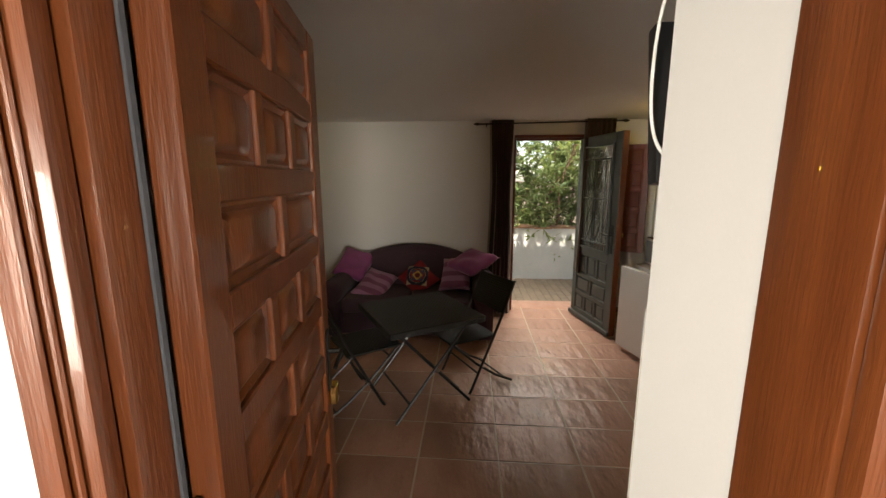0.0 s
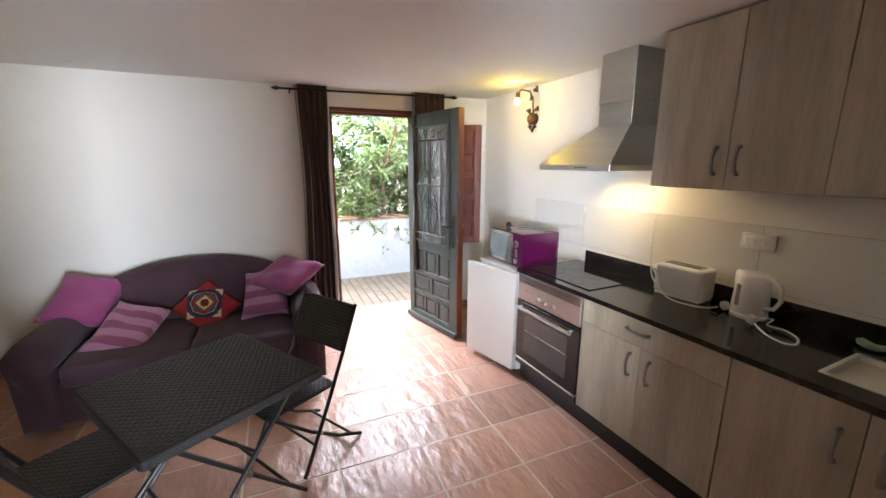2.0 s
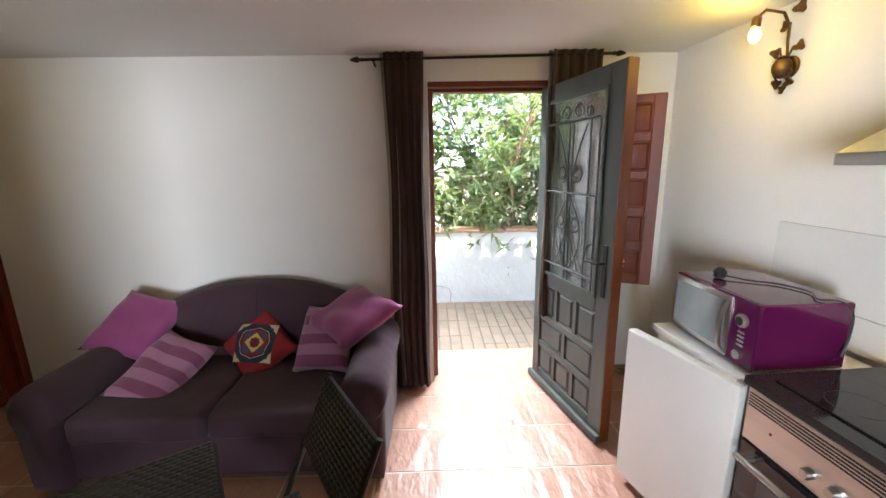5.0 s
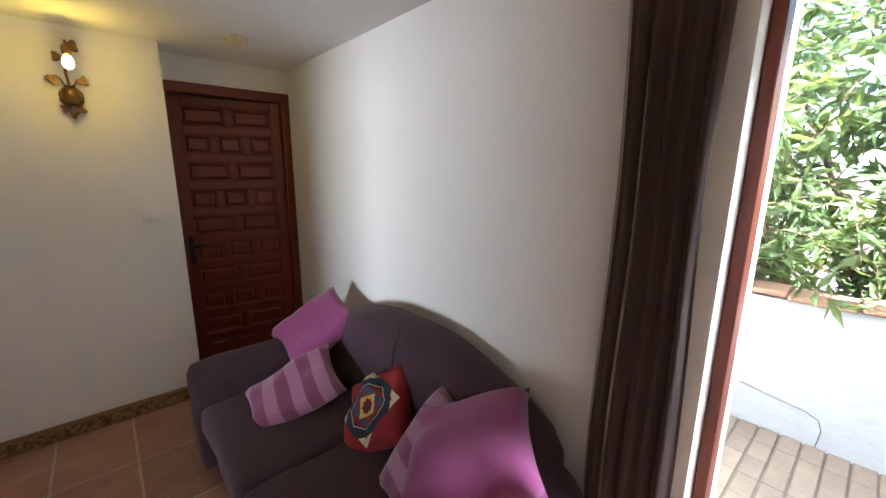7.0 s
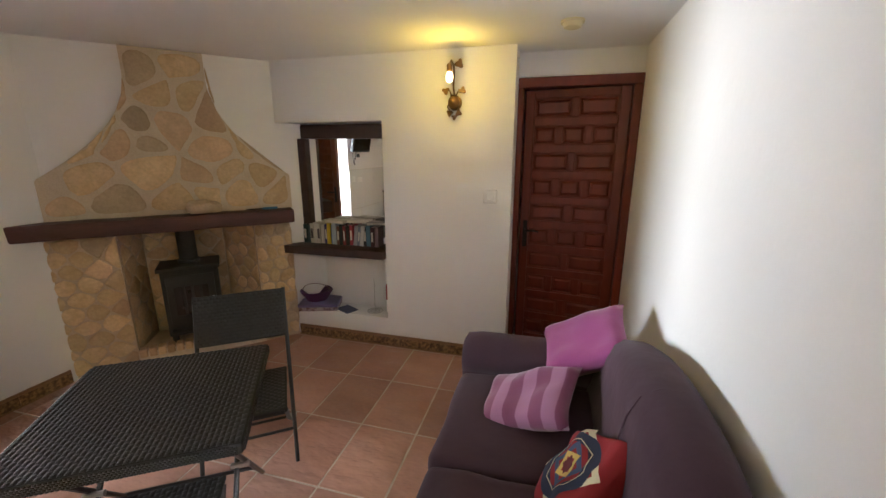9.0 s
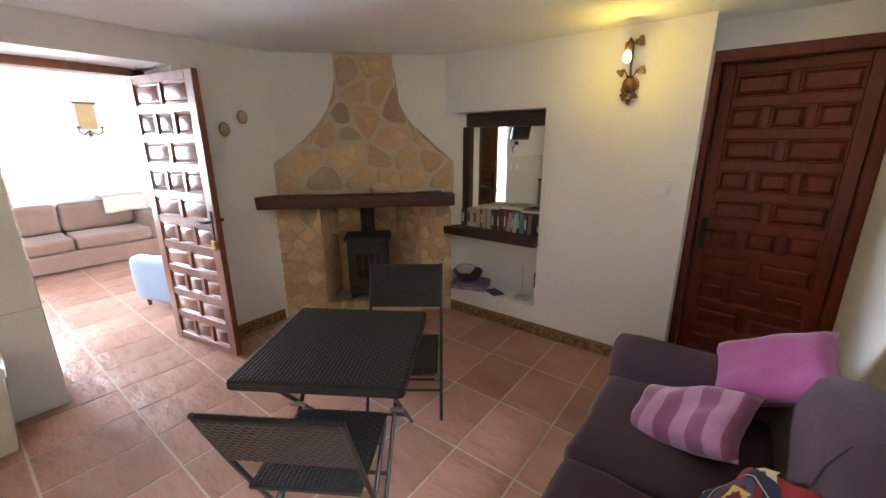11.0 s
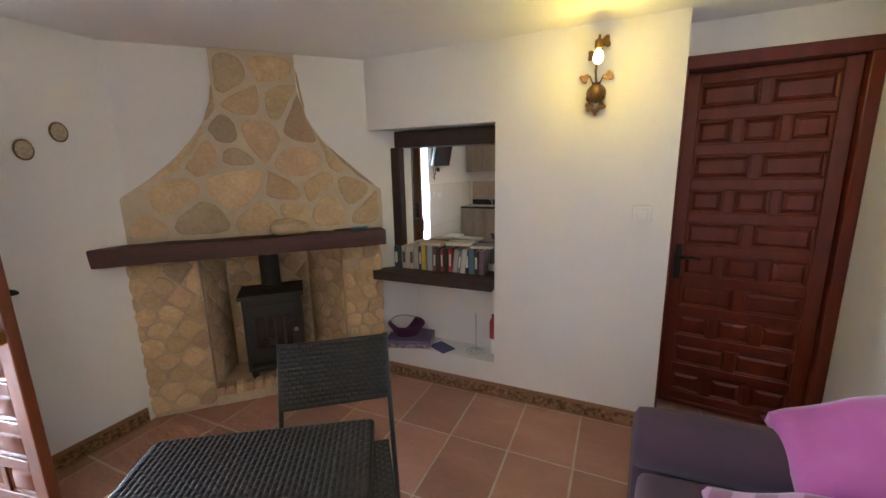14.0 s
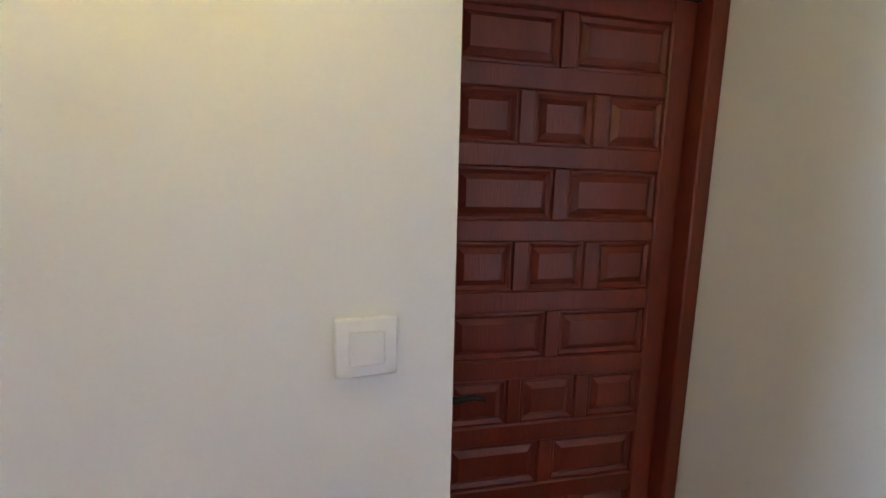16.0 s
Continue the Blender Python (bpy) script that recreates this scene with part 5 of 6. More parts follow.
u = thing("base_cabinet", KM, "grey oak base cabinet with two doors under the sink", "cabinet", "kitchen cabinets")
part("carcass", bx(0.020, 0.58, -2.28, -1.457, KICK_H, TOPZ - 0.002), CARCASS, u)
dd = front(u, "cabinet_door", -1.87, -1.457, KICK_H, TOPZ)
pull(dd, 0.0, -1.81, 0.70, 0.125)
dd = front(u, "cabinet_door", -2.28, -1.87, KICK_H, TOPZ)
pull(dd, 0.0, -1.93, 0.70, 0.125)
solid("plinth", bx(0.050, 0.065, -2.28, 0.0, 0, KICK_H - 0.002), KICK, "black plinth under the kitchen cabinets", "plinth", KM, kind="structure")

wt = thing("worktop", KM, "polished black granite worktop with upstand", "worktop")
bm = bmesh.new()
xs, ys = (-0.012, 0.10, 0.42, 0.598), (-2.285, -2.20, -1.69, 0.012)
grid = {(i, j, k): bm.verts.new((x, y, z)) for i, x in enumerate(xs) for j, y in enumerate(ys) for k, z in enumerate((TOPZ, 0.890))}
for i in range(3):
    for j in range(3):
        if (i, j) != (1, 1):
            for k in (0, 1):
                bm.faces.new([grid[p] for p in ((i, j, k), (i + 1, j, k), (i + 1, j + 1, k), (i, j + 1, k))])
for a, b in [((i, j), (i + 1, j)) for j in (0, 3) for i in range(3)] + [((i, j), (i, j + 1)) for i in (0, 3) for j in range(3)] + [((1, 1), (2, 1)), ((1, 2), (2, 2)), ((1, 1), (1, 2)), ((2, 1), (2, 2))]:
    bm.faces.new([grid[p] for p in ((*a, 0), (*b, 0), (*b, 1), (*a, 1))])
part("slab", bm, GRANITE, wt, smooth=0.3)
part("upstand", bx(0.578, 0.598, -2.285, -0.07, 0.891, 0.985, 0.002), GRANITE, wt)
hb = thing("ceramic_hob", KM @ pose(0, 0, 0.8905), "black glass ceramic hob let into the worktop", "hob")
part("glass", bx(0.055, 0.535, -0.625, -0.035, 0, 0.006, 0.002), BLACK_GLASS, hb)
ringm = mat("hob_ring", (0.05, 0.05, 0.052), 0.2)
for x, y, r in ((0.17, -0.19, 0.075), (0.17, -0.47, 0.09), (0.42, -0.19, 0.09), (0.42, -0.47, 0.075)):
    part("ring", tubes(([(x + r * math.cos(t), y + r * math.sin(t), 0.0060) for t in [2 * math.pi * i / 32 for i in range(33)]], 0.0009), seg=4), ringm, hb)
sk = thing("sink", KM, "white ceramic kitchen sink let into the worktop", "sink")
bm = boxes((0.10, 0.116, -2.20, -1.69, 0.80, 0.895), (0.404, 0.42, -2.20, -1.69, 0.80, 0.895), (0.116, 0.404, -1.706, -1.69, 0.80, 0.895), (0.116, 0.404, -2.20, -2.184, 0.80, 0.895), (0.116, 0.404, -2.184, -1.706, 0.80, 0.872))
part("bowl", bm, mat("sink_ceramic", (0.80, 0.78, 0.70), 0.15), sk)
tp = part("tap", tubes(([(0.54, -1.86, 0.89), (0.54, -1.86, 1.08), (0.50, -1.86, 1.13), (0.42, -1.86, 1.13), (0.38, -1.86, 1.09)], 0.011)), CHROME, sk)
part("tap_lever", tubes(([(0.54, -1.875, 0.96), (0.54, -1.93, 1.0)], 0.007)), CHROME, tp)
solid("soap_dish", lathe([(0.03, 0), (0.05, 0.012), (0.055, 0.025), (0.048, 0.022), (0.03, 0.010)], 20), mat("mint_plastic", (0.55, 0.68, 0.55), 0.4), "pale green soap dish beside the sink", "dish", KM @ pose(0.545, -1.70, 0.8905))

ov = thing("oven", KM, "built-in steel and black glass oven with three knobs", "oven")
part("body", bx(0.010, 0.56, -0.635, -0.005, KICK_H, 0.858), BLACK_PLASTIC, ov)
pn = part("control_panel", bx(-0.008, 0.010, -0.633, -0.008, 0.665, 0.858, 0.003), STEEL, ov, "brushed steel control panel")
for k in range(5):
    z = 0.795 + 0.011 * k
    part("vent_slot", bx(-0.0095, -0.0078, -0.625, -0.016, z, z + 0.005), BLACK_PLASTIC, pn)
for y in (-0.245, -0.315, -0.395):
    part("knob", lathe([(0.017, 0), (0.017, 0.018), (0.013, 0.024)], 20, pose(-0.008, y, 0.718, 0, -90, 0)), CHROME, pn)
part("indicator", lathe([(0.005, 0), (0.004, 0.003)], 10, pose(-0.008, -0.11, 0.745, 0, -90, 0)), mat("red_lens", (0.25, 0.02, 0.02), 0.2), pn)
od = part("oven_door", bx(-0.010, 0.010, -0.633, -0.008, 0.20, 0.660, 0.004), BLACK_GLASS, ov)
part("window", bx(-0.0115, -0.0102, -0.54, -0.10, 0.27, 0.56), mat("oven_window", (0.035, 0.036, 0.036), 0.06, second=(0.05, 0.05, 0.05)), od, "grey oven window")
part("rack", tubes(([(-0.012, -0.53, 0.44), (-0.012, -0.11, 0.44)], 0.0012), seg=4), CHROME, od)
part("handle", tubes(([(-0.052, -0.60, 0.618), (-0.052, -0.04, 0.618)], 0.011)), STEEL, od, "steel bar handle")
for y in (-0.57, -0.07):
    part("handle_post", tubes(([(-0.010, y, 0.618), (-0.052, y, 0.618)], 0.008)), STEEL, od)
part("trim", bx(-0.009, 0.010, -0.633, -0.008, 0.185, 0.198, 0.002), STEEL, ov, "thin steel trim strip")
part("drawer_panel", bx(-0.006, 0.010, -0.633, -0.008, KICK_H, 0.183, 0.002), BLACK_PLASTIC, ov)

# hood: lip, sloping canopy and duct
hd = thing("cooker_hood", KM, "brushed steel cooker hood with duct, lit underneath", "cooker hood")
HX, HY0, HY1, HZ = 0.085, -0.665, -0.06, 1.605
part("lip", bx(HX, EAST_IN - 0.001, HY0, HY1, HZ, HZ + 0.035, 0.002), STEEL, hd)
bm = bmesh.new()
lo = [bm.verts.new(p) for p in ((HX, HY0, HZ + 0.0355), (EAST_IN - 0.001, HY0, HZ + 0.0355), (EAST_IN - 0.001, HY1, HZ + 0.0355), (HX, HY1, HZ + 0.0355))]
DX, DY0, DY1, DZ = 0.345, -0.565, -0.305, 1.885
hi = [bm.verts.new(p) for p in ((DX, DY0, DZ), (EAST_IN - 0.001, DY0, DZ), (EAST_IN - 0.001, DY1, DZ), (DX, DY1, DZ))]
bm.faces.new(lo[::-1]), bm.faces.new(hi)
for k in range(4):
    bm.faces.new((lo[k], lo[(k + 1) % 4], hi[(k + 1) % 4], hi[k]))
part("canopy", bm, STEEL, hd, smooth=0.2)
part("duct", bx(DX + 0.004, EAST_IN - 0.001, DY0 + 0.004, DY1 - 0.004, DZ, 2.02, 0.002), STEEL, hd)
part("duct_sleeve", bx(DX, EAST_IN - 0.001, DY0, DY1, 2.021, CEIL - 0.001, 0.002), STEEL, hd)
for k in range(5):
    part("button", bx(HX - 0.003, HX, -0.50 + 0.022 * k, -0.488 + 0.022 * k, HZ + 0.013, HZ + 0.023, 0.001), BLACK_PLASTIC, hd)
for y in (-0.52, -0.28):
    part("spot", lathe([(0.026, -0.004), (0.028, 0.0)], 18, pose(0.40, y, HZ)), SPOT, hd, "lit warm spot lamp")
    sp = bpy.data.lights.new("hood_spot", "SPOT")
    sp.energy, sp.color, sp.spot_size, sp.spot_blend, sp.shadow_soft_size = 0.55, (1.0, 0.66, 0.27), radians(160), 0.5, 0.03
    ob = new("hood_spot", sp)
    ob.matrix_basis = KM @ look((0.40, y, HZ - 0.012), (0.34, y - 0.25, 1.0))

# wall cabinets
edges = [-0.79, -1.17, -1.54, -1.91, -2.28]
for k, (ya, yb) in enumerate(zip(edges, edges[1:])):
    u = thing("wall_cabinet", KM, "grey oak wall cabinet with a bow handle", "cabinet", "wall cabinets")
    part("carcass", bx(0.291, EAST_IN - 0.002, yb + 0.0005, ya - 0.0005, 1.53, CEIL - 0.012), CARCASS if k else OAK, u)
    dd = part("cabinet_door", bx(0.272, 0.290, yb + 0.0015, ya - 0.0015, 1.525, CEIL - 0.010, 0.0015), OAK, u)
    pull(dd, 0.272, (yb + 0.05) if k % 2 == 0 else (ya - 0.05), 1.66, 0.125)

# glossy tiles over the worktop and on the wall of the television
sp = solid("tile_splashback", bx(EAST_IN - 0.004, EAST_IN - 0.0005, -2.29, 0.58, 0.86, 1.338), GROUT, "glossy white wall tiles behind the worktop", "tiled wall", KM, kind="structure")
tl = finish("tile", bx(-0.003, 0.003, -0.2985, 0.2985, -0.162, 0.162, 0.0012), GLOSS_TILE)
tl2 = finish("tile", bx(-0.003, 0.003, -0.2985, 0.2985, -0.0735, 0.0735, 0.0012), GLOSS_TILE)
for k in range(4):
    part("tile", tl, None, sp, m=pose(EAST_IN - 0.0075, 0.28 - 0.6 * k, 1.174))
    part("tile", tl2, None, sp, m=pose(EAST_IN - 0.0075, 0.28 - 0.6 * k, 0.936))
tw = solid("tile_panel", bx(1.411, 3.28, SOUTH + 0.0005, SOUTH + 0.010, 0.0, 1.345), GROUT, "large glossy white wall tiles under the television", "tiled wall", kind="structure")
tl = finish("tile", bx(-0.2235, 0.2235, -0.003, 0.003, -0.334, 0.334, 0.0012), GLOSS_TILE)
for k in range(4):
    for j in range(2):
        part("tile", tl, None, tw, m=pose(1.6345 + 0.45 * k, SOUTH + 0.0135, 0.336 + 0.672 * j))

# sockets
def socket(m, label):
    s = thing("wall_socket", m, label, "socket")
    part("plate", bx(-0.078, 0.078, 0, 0.010, -0.041, 0.041, 0.004, 2), WHITE_PLASTIC, s)
    part("rocker", bx(0.015, 0.060, 0.010, 0.014, -0.023, 0.023, 0.002), WHITE_PLASTIC, s)
    so = part("socket_well", lathe([(0.022, 0.0), (0.022, 0.012), (0.019, 0.012), (0.018, 0.004)], 20, pose(-0.038, 0, 0, -90)), WHITE_PLASTIC, s)
    for x in (-0.0475, -0.0285):
        part("pin_hole", lathe([(0.0025, 0), (0.0025, 0.0045)], 8, pose(x, 0, 0, -90)), BLACK_PLASTIC, so)


socket(KM @ pose(EAST_IN - 0.011, -1.21, 1.255, 0, 0, 90), "white double plate with switch and socket")
socket(pose(1.76, SOUTH + 0.017, 1.165), "white double plate with switch and socket")
sw = pose(1.53, SOUTH + 0.017, 1.185)
switch_plate(sw, "white switch plate on the glossy tiles", w=0.10)

# fridge with its door ajar
fz = thing("small_fridge", KM, "small white fridge with its door ajar", "fridge")
part("body", bx(0.035, 0.56, 0.035, 0.565, 0.03, 0.815, 0.008, 2), WHITE_ENAMEL, fz)
part("top", bx(0.005, 0.575, 0.030, 0.570, 0.816, 0.848, 0.006, 2), WHITE_ENAMEL, fz)
fd = part("fridge_door", bx(-0.050, 0.0, 0.0, 0.535, 0.05, 0.838, 0.010, 3), WHITE_ENAMEL, fz, m=pose(0.030, 0.028, 0, 0, 0, 13))
part("seal", bx(0.001, 0.012, 0.02, 0.515, 0.07, 0.82, 0.003), mat("fridge_seal", (0.55, 0.55, 0.54), 0.7), fd)
part("hinge", bx(-0.03, 0.0, 0.0, 0.03, 0.839, 0.849, 0.002), CHROME, fd)
for y in (0.07, 0.53):
    part("foot", lathe([(0.018, 0), (0.018, 0.032)], 12, pose(0.08, y, 0)), BLACK_PLASTIC, fz)
    part("foot", lathe([(0.018, 0), (0.018, 0.032)], 12, pose(0.50, y, 0)), BLACK_PLASTIC, fz)

MW = KM @ pose(0.06, 0.070, 0.849, 0, 0, -2)
mw = thing("microwave", MW, "purple enamel microwave oven on the fridge", "microwave")
part("body", bx(0.012, 0.36, 0.0, 0.46, 0.012, 0.272, 0.014, 3), PURPLE_ENAMEL, mw)
part("front", bx(0.0, 0.013, 0.0, 0.46, 0.012, 0.272, 0.010, 2), PURPLE_ENAMEL, mw)
md = part("oven_door", bx(-0.012, 0.0, 0.115, 0.452, 0.022, 0.264, 0.004, 2), CHROME, mw, "silver door frame")
part("window", bx(-0.0135, -0.0122, 0.135, 0.435, 0.045, 0.242), mat("microwave_window", (0.22, 0.25, 0.26), 0.08, second=(0.16, 0.18, 0.19)), md, "grey mirrored window")
part("handle", tubes(([(-0.012, 0.122, 0.035), (-0.040, 0.118, 0.07), (-0.046, 0.116, 0.143), (-0.040, 0.118, 0.215), (-0.012, 0.122, 0.25)], 0.008)), CHROME, md)
dl = part("dial", lathe([(0.026, 0), (0.026, 0.010), (0.020, 0.016)], 22, pose(0.0, 0.060, 0.19, 0, -90, 0)), CHROME, mw)
part("dial_face", lathe([(0.017, 0), (0.017, 0.018)], 20, pose(0.0, 0.060, 0.19, 0, -90, 0)), BLACK_PLASTIC, dl)
part("dial", lathe([(0.018, 0), (0.018, 0.014)], 22, pose(0.0, 0.060, 0.055, 0, -90, 0)), CHROME, mw)
for k in range(4):
    part("button", bx(-0.004, 0.0, 0.045, 0.075, 0.088 + 0.017 * k, 0.097 + 0.017 * k, 0.001), CHROME, mw)
for x in (0.05, 0.32):
    for y in (0.04, 0.42):
        part("foot", lathe([(0.014, 0), (0.014, 0.013)], 12, pose(x, y, 0)), BLACK_PLASTIC, mw)
pg = thing("power_plug", MW @ pose(0.10, 0.33, 0.273), "black plug with its flex coiled on the microwave", "plug")
part("plug_body", lathe([(0.012, 0), (0.024, 0.008), (0.026, 0.03), (0.016, 0.046), (0.008, 0.05)], 16, pose(0, 0, 0.0)), BLACK_PLASTIC, pg)
part("flex", tubes((smooth_line([(0.02, 0, 0.012), (0.08, -0.06, 0.006), (0.16, -0.12, 0.005), (0.19, -0.22, 0.005), (0.14, -0.30, 0.005), (0.20, -0.325, 0.004), (0.23, -0.345, -0.03), (0.235, -0.348, -0.12), (0.22, -0.346, -0.2)]), 0.0035), seg=6), BLACK_PLASTIC, pg)

# toaster and kettle
TM = KM @ pose(0.475, -0.925, 0.8905, 0, 0, 4)
ts = thing("toaster", TM, "white plastic two-slice toaster", "toaster")
part("body", bx(-0.075, 0.075, -0.135, 0.135, 0.012, 0.185, 0.022, 4), WHITE_PLASTIC, ts)
part("base", bx(-0.07, 0.07, -0.128, 0.128, 0.0, 0.0125, 0.004), WHITE_PLASTIC, ts)
part("slot_plate", bx(-0.040, 0.040, -0.105, 0.105, 0.185, 0.1875, 0.001), CHROME, ts)
for x in (-0.022, 0.022):
    part("slot", bx(x - 0.012, x + 0.012, -0.098, 0.098, 0.1876, 0.1884), BLACK_PLASTIC, ts)
part("slide_knob", bx(-0.018, 0.018, 0.135, 0.152, 0.10, 0.118, 0.004), WHITE_PLASTIC, ts)
fx = thing("toaster_flex", TM, "white toaster flex with plug lying on the worktop", "flex")
part("cord", tubes((smooth_line([(-0.03, 0.137, 0.03), (-0.04, 0.17, 0.09), (-0.06, 0.165, 0.155), (-0.095, 0.11, 0.11), (-0.11, 0.06, 0.03), (-0.13, -0.02, 0.004), (-0.13, -0.12, 0.004), (-0.10, -0.19, 0.008), (-0.07, -0.225, 0.02)]), 0.0045), seg=8), WHITE_PLASTIC, fx)
part("plug", lathe([(0.012, 0), (0.023, 0.006), (0.023, 0.028), (0.012, 0.04)], 16, pose(-0.065, -0.235, 0.024, 60, 0, 20)), WHITE_PLASTIC, fx)

KT = KM @ pose(0.485, -1.265, 0.8905, 0, 0, -14)
kt = thing("electric_kettle", KT, "white plastic electric kettle with a clear water gauge", "kettle")
part("base", lathe([(0.078, 0), (0.080, 0.016), (0.074, 0.020)], 28), WHITE_PLASTIC, kt)
bm = lathe([(0.072, 0.021), (0.075, 0.05), (0.070, 0.14), (0.064, 0.205), (0.055, 0.222), (0.03, 0.228)], 28)
for v in bm.verts:
    v.co.y *= 1.08
    if v.co.y > 0.05 and v.co.z > 0.17:
        v.co.y += 0.022 * (v.co.z - 0.17) / 0.05
part("body", bm, WHITE_PLASTIC, kt, smooth=0.9)
part("handle", tubes(([(0, -0.05, 0.205), (0, -0.10, 0.212), (0, -0.135, 0.185), (0, -0.14, 0.12), (0, -0.115, 0.075), (0, -0.07, 0.065)], [0.012, 0.012, 0.011, 0.010, 0.010, 0.011])), WHITE_PLASTIC, kt)
part("water_gauge", bx(-0.079, -0.071, 0.0, 0.020, 0.06, 0.17, 0.003), mat("gauge_grey", (0.30, 0.31, 0.31), 0.15), kt)
part("switch", bx(-0.012, 0.012, -0.092, -0.07, 0.205, 0.222, 0.003), WHITE_PLASTIC, kt)
fx = thing("kettle_flex", KT, "white kettle flex with plug lying on the worktop", "flex")
part("cord", tubes((smooth_line([(0.02, -0.078, 0.012), (-0.01, -0.13, 0.030), (-0.04, -0.13, 0.006), (-0.02, -0.20, 0.005), (-0.06, -0.28, 0.005), (-0.13, -0.32, 0.005), (-0.165, -0.29, 0.005), (-0.15, -0.21, 0.006), (-0.11, -0.125, 0.016)]), 0.0045), seg=8), WHITE_PLASTIC, fx)
part("plug", lathe([(0.012, 0), (0.023, 0.006), (0.023, 0.03), (0.012, 0.042)], 16, pose(-0.105, -0.125, 0.024, -70, 0, 10)), CREAM_PLASTIC, fx)

# ---- wall of the television ----
TV = pose(1.735, SOUTH + 0.112, 1.82, -11, 0, 0)
tv = thing("television", TV, "black flat-screen television on a wall arm", "television")
part("housing", bx(-0.315, 0.315, -0.035, 0.012, -0.19, 0.19, 0.008, 2), BLACK_PLASTIC, tv)
part("back_box", bx(-0.17, 0.17, -0.065, -0.036, -0.14, 0.10, 0.010, 2), BLACK_PLASTIC, tv)
part("screen", bx(-0.295, 0.295, 0.012, 0.0135, -0.165, 0.175), SCREEN, tv)
part("arm", bx(-0.03, 0.03, -0.104, -0.066, -0.03, 0.03, 0.004), IRON, tv)
sf = thing("av_shelf", pose(1.80, SOUTH + 0.002, 2.085), "thin black shelf with a black set-top box", "shelf")
part("board", bx(-0.34, 0.34, 0.0, 0.16, 0.0, 0.014, 0.003), BLACK_PLASTIC, sf)
part("box", bx(-0.33, 0.28, 0.01, 0.15, 0.0145, 0.058, 0.004), BLACK_PLASTIC, sf)
ac = thing("vent_box", pose(1.80, SOUTH + 0.002, 2.225), "white wall vent box with slots", "vent")
part("housing", bx(-0.34, 0.34, 0.0, 0.045, -0.045, 0.05, 0.008, 2), WHITE_PLASTIC, ac)
for k in range(3):
    part("slat", bx(-0.30, -0.14, 0.045, 0.049, -0.022 + 0.016 * k, -0.016 + 0.016 * k), CREAM_PLASTIC, ac)
CB = [("white_cable", WHITE_PLASTIC, 0.0038, [(1.47, SOUTH + 0.03, 2.22), (1.43, SOUTH + 0.05, 2.12), (1.405, SOUTH + 0.06, 2.0), (1.395, SOUTH + 0.05, 1.85), (1.405, SOUTH + 0.035, 1.74), (1.45, SOUTH + 0.02, 1.68), (1.53, SOUTH + 0.010, 1.66)], "white cable hanging in a loop beside the television"),
      ("black_cable", BLACK_PLASTIC, 0.004, [(1.63, SOUTH + 0.06, 1.68), (1.62, SOUTH + 0.03, 1.60), (1.66, SOUTH + 0.012, 1.52), (1.60, SOUTH + 0.012, 1.47), (1.63, SOUTH + 0.012, 1.42), (1.58, SOUTH + 0.012, 1.46), (1.62, SOUTH + 0.012, 1.53)], "black tangled cable under the television"),
      ("black_cable", BLACK_PLASTIC, 0.0026, [(1.66, SOUTH + 0.06, 1.68), (1.60, SOUTH + 0.05, 1.56), (1.53, SOUTH + 0.05, 1.48), (1.475, SOUTH + 0.06, 1.53), (1.447, SOUTH + 0.07, 1.61), (1.44, SOUTH + 0.075, 1.69)], "black slack cable under the television"),
      ("black_cable", BLACK_PLASTIC, 0.004, [(1.48, SOUTH + 0.03, 2.14), (1.44, SOUTH + 0.03, 2.08), (1.44, SOUTH + 0.03, 1.95)], "black cable from the shelf")]
for n, mt, r, pts, lab in CB:
    solid(n, tubes((smooth_line(pts), r), seg=8), mt, lab, "cable")
ad = solid("power_adapter", bx(-0.022, 0.022, 0, 0.04, -0.032, 0.032, 0.006, 2), BLACK_PLASTIC, "small black power adapter on the wall", "adapter", pose(1.735, SOUTH + 0.002, 1.575))

bn = thing("waste_bin", pose(1.80, 2.285, 0, 0, 0, -3), "tall cream plastic waste bin with lid", "waste bin")
bm = bmesh.new()
box(bm, -0.165, 0.165, -0.12, 0.12, 0, 0.445, 0.018, 3)
for v in bm.verts:
    f = 0.80 + 0.20 * v.co.z / 0.445
    v.co.x, v.co.y = v.co.x * f, v.co.y * f
part("body", bm, CREAM_PLASTIC, bn)
part("lid", bx(-0.178, 0.178, -0.132, 0.132, 0.446, 0.505, 0.014, 3), WHITE_PLASTIC, bn)

# ---- living room ----
solid("window_frame", boxes((1.451, 1.51, -2.46, -2.40, 0.601, 2.249), (2.79, 2.849, -2.46, -2.40, 0.601, 2.249), (1.51, 2.79, -2.46, -2.40, 0.601, 0.66), (1.51, 2.79, -2.46, -2.40, 2.19, 2.249), (2.12, 2.18, -2.46, -2.40, 0.66, 2.19)), WHITE_PLASTIC, "white frame of the living room window", "window", kind="structure")
# garden door added out of view, round the lamp that lights the kitchen
solid("window_frame", boxes((-3.099, -3.03, -2.46, -2.40, 0.0, 2.299), (-1.07, -1.001, -2.46, -2.40, 0.0, 2.299), (-3.03, -1.07, -2.46, -2.40, 2.23, 2.299), (-2.08, -2.02, -2.46, -2.40, 0.0, 2.23)), WHITE_PLASTIC, "white frame of an added, unseen garden door", "window", kind="structure")
so = thing("sofa", pose(0.70, -1.88, 0), "low tan cloth sofa against the living room wall", "sofa")
part("base", soft_box(-1.10, 0.85, -0.40, 0.44, 0.02, 0.26, 0.03, 3, 0.008), TAN_CLOTH, so, smooth=1.2)
